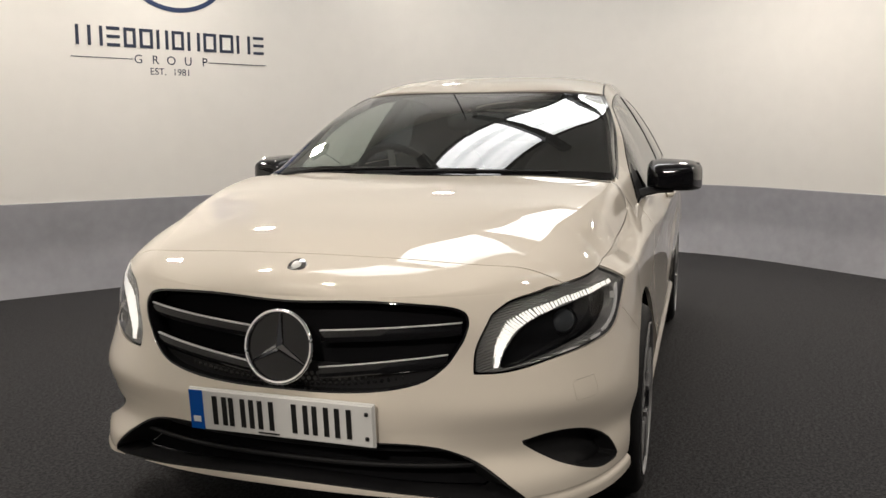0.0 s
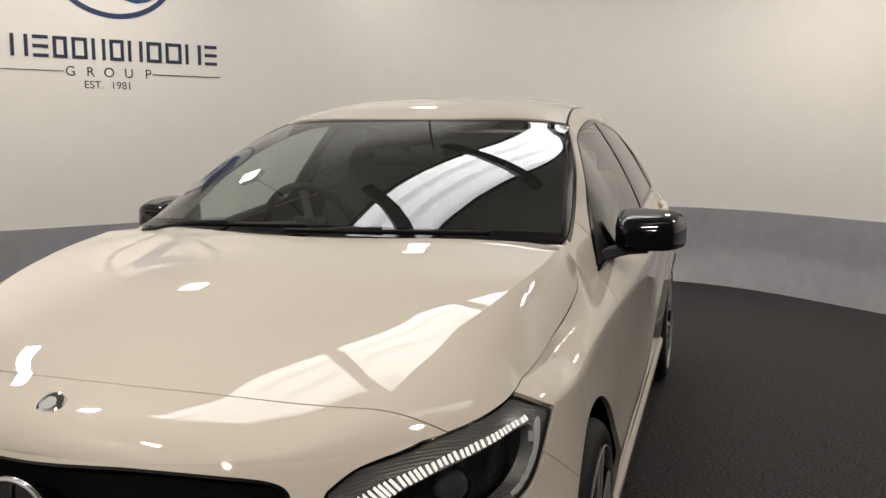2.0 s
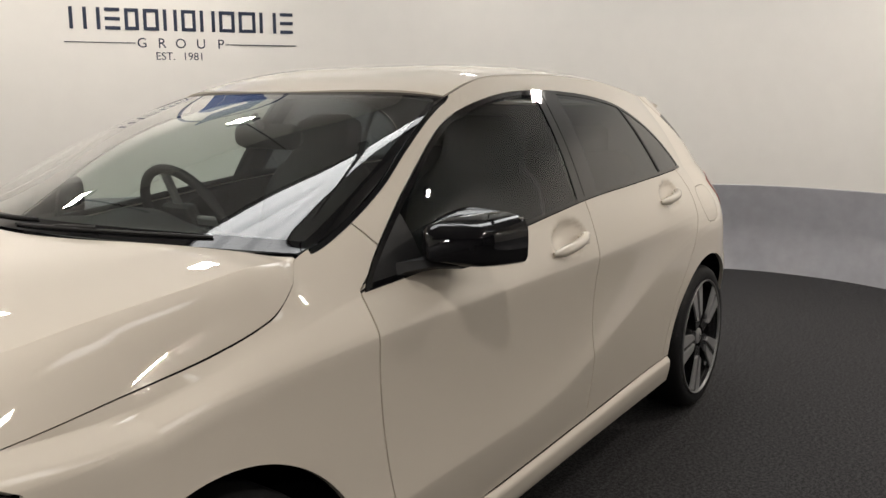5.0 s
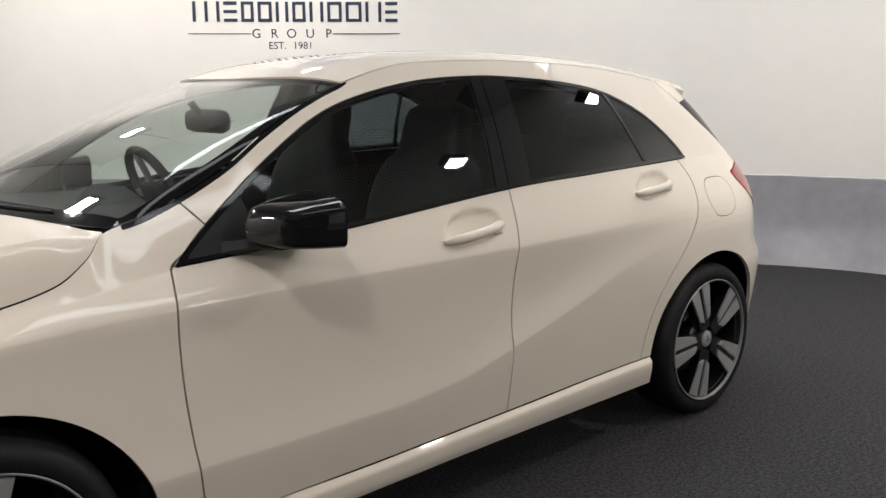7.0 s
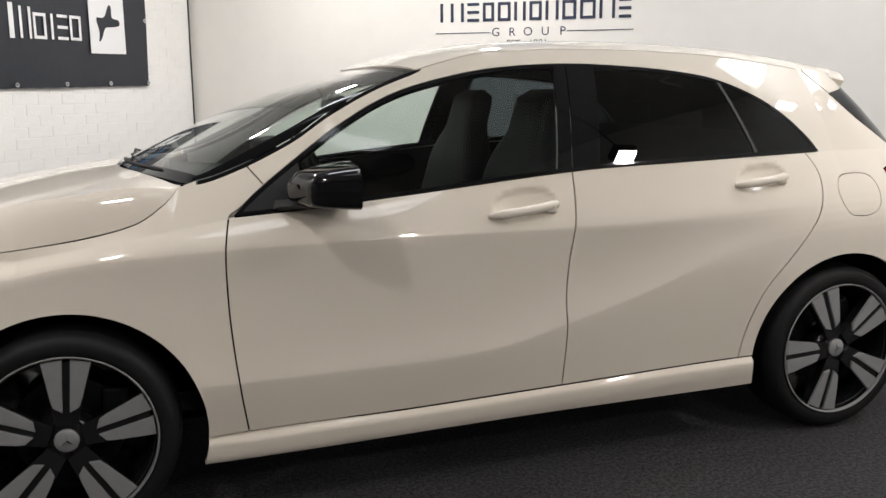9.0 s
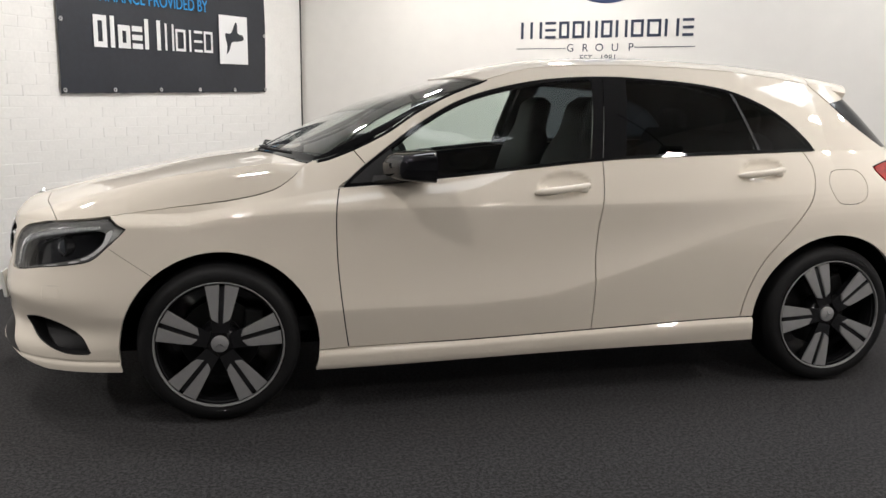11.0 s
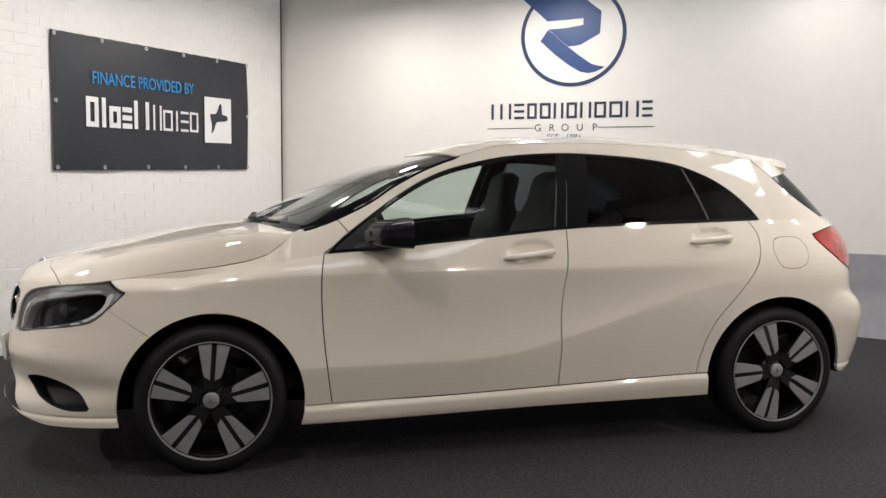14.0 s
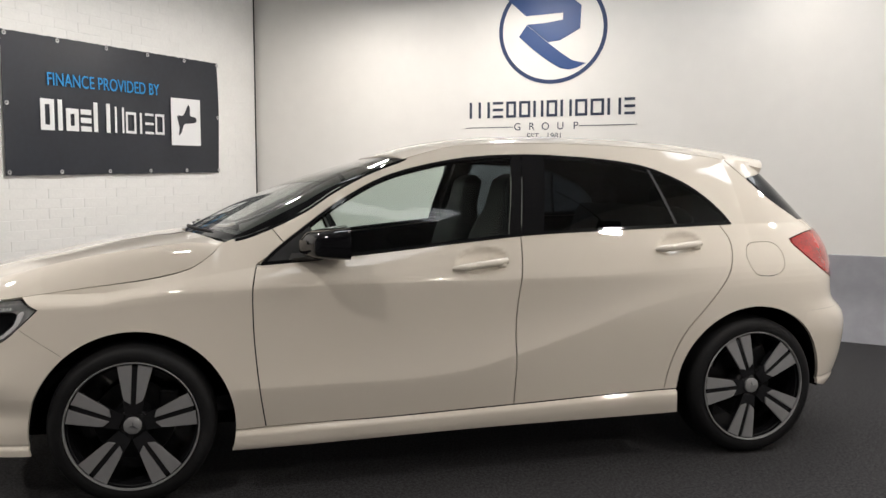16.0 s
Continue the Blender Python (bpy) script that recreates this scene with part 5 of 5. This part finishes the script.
def lettering(name, text, size, m, mat, parent, squeeze=1.0):
    """Words as a thin mesh in the built-in font."""
    cu = bpy.data.curves.new(name, "FONT")
    cu.body, cu.size, cu.extrude, cu.align_x = text, size, 0.0015, "CENTER"
    tmp = bpy.data.objects.new(name, cu)
    me = bpy.data.meshes.new_from_object(tmp)
    bpy.data.objects.remove(tmp)
    me.transform(m @ Matrix.Diagonal((squeeze, 1, 1, 1)))
    me.materials.append(mat)
    ob = new(name, me)
    ob.parent = parent
    return ob


for a, ch in zip((956, 981, 1005, 1031, 1057), "GROUP"):
    lettering("letter", ch, 0.094, SIGN_M @ Matrix.Translation(((a - 862) * 0.0053, 1.730, -0.004)), SIGN_DARK, name_sign)
for word, off in (("EST.", -0.105), ("1981", 0.085)):
    lettering("small_word", word, 0.075, SIGN_M @ Matrix.Translation((0.755 + off, 1.648, -0.004)), SIGN_DARK, name_sign)

# the cut letters and shapes lie against the curve of the wall
plan_u = np.array([(Vector((x, y, 0)) - SIGN_O).dot(SIGN_D) for x, y in WALL_PLAN])
plan_n = np.array([(Vector((x, y, 0)) - SIGN_O).dot(SIGN_N) for x, y in WALL_PLAN])
for sign_ob in (emblem_sign, name_sign):
    for child in sign_ob.children:
        for v in child.data.vertices:
            v.co += SIGN_N * (float(np.interp((v.co - SIGN_O).dot(SIGN_D), plan_u, plan_n)) - 0.002)

# the same emblem and name again on the wall along the passenger side
SIDE_D = Vector((-0.66, -0.751, 0)).normalized()
SIDE_N = Vector((SIDE_D.y, -SIDE_D.x, 0))
SIDE_SIGN_M = Matrix(((SIDE_D.x, 0, SIDE_N.x, 4.85), (SIDE_D.y, 0, SIDE_N.y, -2.53), (0, 1, 0, SIGN_O.z), (0, 0, 0, 1))) @ Matrix.Translation((0, 0, 0.018))
for sign_ob in (emblem_sign, name_sign):
    copy_thing(sign_ob, SIDE_SIGN_M @ SIGN_M.inverted())

# ---------------------------------------------------------------- banner on the brick wall
BANNER_M = BRICK_M @ Matrix.Translation((0, 0, 0.022))
flip = Matrix.Diagonal((-1, 1, 1, 1))


def bz(a, z):
    """Banner height at a place along the wall: it hangs a little out of level."""
    return z - 0.018 - 0.0175 * (a - 0.62)


banner = tagged(new("banner"), "black vinyl banner with eyelets hung on the brick wall", "banner")
bm = bmesh.new()
nx, nz = 40, 16
rows = []
for i in range(nx + 1):
    a = 0.618 + 2.343 * i / nx
    col = []
    for j in range(nz + 1):
        f = j / nz
        sag = 0.006 * math.sin(i * 1.25) ** 2 * (1 if j in (0, nz) else 0) * (1 if j else -1)
        wob = 0.010 * noise.noise(Vector((a * 2.2, f * 1.6, 3.1))) + 0.012 * math.sin(math.pi * f) * 0.6
        col.append(bm.verts.new((a, bz(a, 1.354 + 1.028 * f) - sag * 0.7, wob)))
    rows.append(col)
for a, b in zip(rows, rows[1:]):
    for j in range(nz):
        bm.faces.new((a[j], b[j], b[j + 1], a[j + 1]))
bmesh.ops.recalc_face_normals(bm, faces=bm.faces)
r = bmesh.ops.extrude_face_region(bm, geom=bm.faces[:])
bmesh.ops.translate(bm, vec=(0, 0, -0.003), verts=[v for v in r["geom"] if isinstance(v, bmesh.types.BMVert)])
bmesh.ops.recalc_face_normals(bm, faces=bm.faces)
bmesh.ops.transform(bm, matrix=BANNER_M, verts=bm.verts)
part("sheet", bm, BANNER, banner, smooth=40)
PRINT_M = BANNER_M @ Matrix.Translation((0, 0, 0.0165))
lettering("blue_words", "FINANCE PROVIDED BY", 0.138, PRINT_M @ Matrix.Translation((2.008, bz(2.0, 2.022), 0.002)) @ Matrix.Rotation(radians(-1.2), 4, "Z") @ flip, BLUE, banner, 0.80)
for mark, a, b, low, high in (("frame", 2.659, 2.535, 1.69, 1.92), ("post", 2.505, 2.455, 1.69, 1.92), ("frame", 2.425, 2.305, 1.69, 1.86), ("rails", 2.285, 2.18, 1.69, 1.86), ("posts", 2.155, 1.985, 1.69, 1.92)):
    strokes("bold_mark", mark, b, a, bz(a, low), bz(a, high), 0.040, PRINT_M, WHITE_PRINT, banner, 0.002)
for mark, a, b, low, high in (("posts", 1.935, 1.835, 1.69, 1.90), ("frame", 1.815, 1.70, 1.69, 1.865), ("post", 1.675, 1.615, 1.69, 1.865), ("rails", 1.595, 1.495, 1.69, 1.865), ("frame", 1.475, 1.365, 1.69, 1.865)):
    strokes("thin_mark", mark, b, a, bz(a, low), bz(a, high), 0.021, PRINT_M, WHITE_PRINT, banner, 0.002)
sq = slab([(1.276, bz(1.28, 2.018)), (0.892, bz(0.89, 2.018)), (0.892, bz(0.89, 1.602)), (1.276, bz(1.28, 1.602))], 0.002, PRINT_M)
part("white_square", sq, WHITE_PRINT, banner)
sh = rounded([(1.20, 1.86), (1.12, 1.87), (1.06, 1.96), (1.035, 1.94), (1.03, 1.87), (0.96, 1.855), (0.955, 1.815), (1.03, 1.80), (1.11, 1.79), (1.15, 1.72), (1.185, 1.69), (1.175, 1.76)], 4)
part("dark_shape", slab([(a, bz(a, z)) for a, z in sh], 0.002, PRINT_M @ Matrix.Translation((0, 0, 0.003))), BANNER, banner)
EYELET = material("zinc_eyelet", (0.6, 0.6, 0.6), 0.35, metal=0.7)
for f in (0.008, 0.205, 0.41, 0.605, 0.80, 0.995):
    for zz in (2.356, 1.380):
        a = 2.961 - 2.343 * f
        e = lathe([(0.006, 0.0), (0.009, -0.004), (0.015, -0.003), (0.017, 0.002)], 16)
        bmesh.ops.transform(e, matrix=PRINT_M @ Matrix.Translation((min(max(a, 0.64), 2.94), bz(a, zz), -0.002)) @ Matrix.Rotation(radians(90), 4, "X"), verts=e.verts)
        part("eyelet", e, EYELET, banner)
for a in (2.94, 0.64):
    e = lathe([(0.006, 0.0), (0.009, -0.004), (0.015, -0.003), (0.017, 0.002)], 16)
    bmesh.ops.transform(e, matrix=PRINT_M @ Matrix.Translation((a, bz(a, 1.87), -0.002)) @ Matrix.Rotation(radians(90), 4, "X"), verts=e.verts)
    part("eyelet", e, EYELET, banner)

# dark strip put in for the shadow line where the two walls meet
tagged(part("corner_trim", box((0.004, CEIL_Z / 2, 0.006), (0.010, CEIL_Z - 0.01, 0.008), BRICK_M), BLACK_MATT), "thin dark strip for the shadow line in the wall corner", "trim", kind="structure")

# ---------------------------------------------------------------- bricks of the painted wall
wall_brick = bpy.data.objects["wall_brick"]
kinds = []
rng = random.Random(4)
for k in range(6):
    bm = bmesh.new()
    w, h = 0.2238, 0.0738
    back_ring = [bm.verts.new((x * w / 2, y * h / 2, -0.004)) for x, y in ((-1, -1), (1, -1), (1, 1), (-1, 1))]
    mid_ring = [bm.verts.new((x * (w / 2 - 0.002) + rng.uniform(-0.002, 0.002), y * (h / 2 - 0.002) + rng.uniform(-0.002, 0.002), 0.0008)) for x, y in ((-1, -1), (1, -1), (1, 1), (-1, 1))]
    top_ring = [bm.verts.new((x * (w / 2 - 0.009), y * (h / 2 - 0.007) + rng.uniform(-0.002, 0.002), 0.0011 + rng.uniform(-0.0003, 0.0004))) for x, y in ((-1, -1), (1, -1), (1, 1), (-1, 1))]
    for a, b in ((back_ring, mid_ring), (mid_ring, top_ring)):
        for i in range(4):
            bm.faces.new((a[i], a[(i + 1) % 4], b[(i + 1) % 4], b[i]))
    bm.faces.new(top_ring)
    me = bpy.data.meshes.new("brick")
    bm.to_mesh(me)
    bm.free()
    me.materials.append(BRICK)
    kinds.append(me)
rest_v, rest_f = [], []
for row in range(41):
    z = 0.04 + 0.075 * row
    for i in range(17):
        a = 0.11 + 0.225 * i + (0.1125 if row % 2 else 0)
        if a > BRICK_LEN - 0.1:
            continue
        m = BRICK_M @ Matrix.Translation((a, z, rng.uniform(-0.0015, 0.0012))) @ Matrix.Rotation(rng.uniform(-0.006, 0.006), 4, "Z")
        me = rng.choice(kinds)
        if row < 18:
            ob = new("brick", me)
            ob.matrix_world = m
            ob.parent = wall_brick
        else:
            o = len(rest_v)
            rest_v += [m @ v.co for v in me.vertices]
            rest_f += [[o + q for q in p.vertices] for p in me.polygons]
me = bpy.data.meshes.new("upper_bricks")
me.from_pydata([tuple(v) for v in rest_v], [], rest_f)
me.materials.append(BRICK)
ob = new("upper_bricks", me)
ob.parent = wall_brick
tagged(ob, "painted bricks", kind="stuff")


# ---------------------------------------------------------------- lamps and rooflight overhead
def spot(x, y):
    """A square lamp, spot or added fill, in a shallow black housing on a drop rod."""
    root = tagged(new("ceiling_lamp"), "small square spotlight or added fill lamp on a black rod", "lamp", "spotlights round the car")
    root.location = (x, y, LAMP_Z)
    part("housing", box((0, 0, 0.03), (0.22, 0.22, 0.06), None, 0.01), BLACK_STEEL, root)
    part("rod", tube([(0, 0, 0.06), (0, 0, CEIL_Z - LAMP_Z + 0.01)], 0.01, 8), BLACK_STEEL, root)
    return root


# all fixtures hang out of view; the last three hold the added fills
for lx, ly, _ in LAMPS:
    spot(lx, ly)

LIGHT_M = pose(3.2, 0.37, CEIL_Z - 0.01, 0, 0, -18)
rooflight = tagged(new("rooflight"), "long translucent ribbed rooflight let into the ceiling", "rooflight", kind="structure")
for k in range(9):
    y = -0.57 + 1.14 * (k + 0.5) / 9
    part("rib", box((0, y, 0.012 * (k % 2)), (6.0, 0.122, 0.01), LIGHT_M), DAYLIGHT if k % 3 else DAYLIGHT_DIM, rooflight)
for y in (-0.60, 0.60):
    part("edge_bar", box((0, y, -0.02), (6.1, 0.06, 0.07), LIGHT_M), BLACK_STEEL, rooflight)
SIDE_M = pose(1.12, -2.72, CEIL_Z - 0.01, 0, 0, -42)
side_light = tagged(new("rooflight"), "short translucent ribbed rooflight let into the ceiling", "rooflight", kind="structure")
for k in range(5):
    y = -0.20 + 0.40 * (k + 0.5) / 5
    part("rib", box((0, y, 0.012 * (k % 2)), (2.3, 0.077, 0.01), SIDE_M), DAYLIGHT_LOW if k % 2 else DAYLIGHT_LOW_RIB, side_light)
for bx, by in ((1.98, 0.62), (3.68, 0.24), (5.5, -0.2)):
    beam = tagged(part("roof_beam", box((0, 0, CEIL_Z - 0.12), (0.14, 2.4, 0.12), Matrix.Translation((bx, by, 0)) @ Matrix.Rotation(radians(-43), 4, "Z")), BLACK_STEEL), "dark steel beam crossing under the rooflight", "beam", "beams under the rooflight")
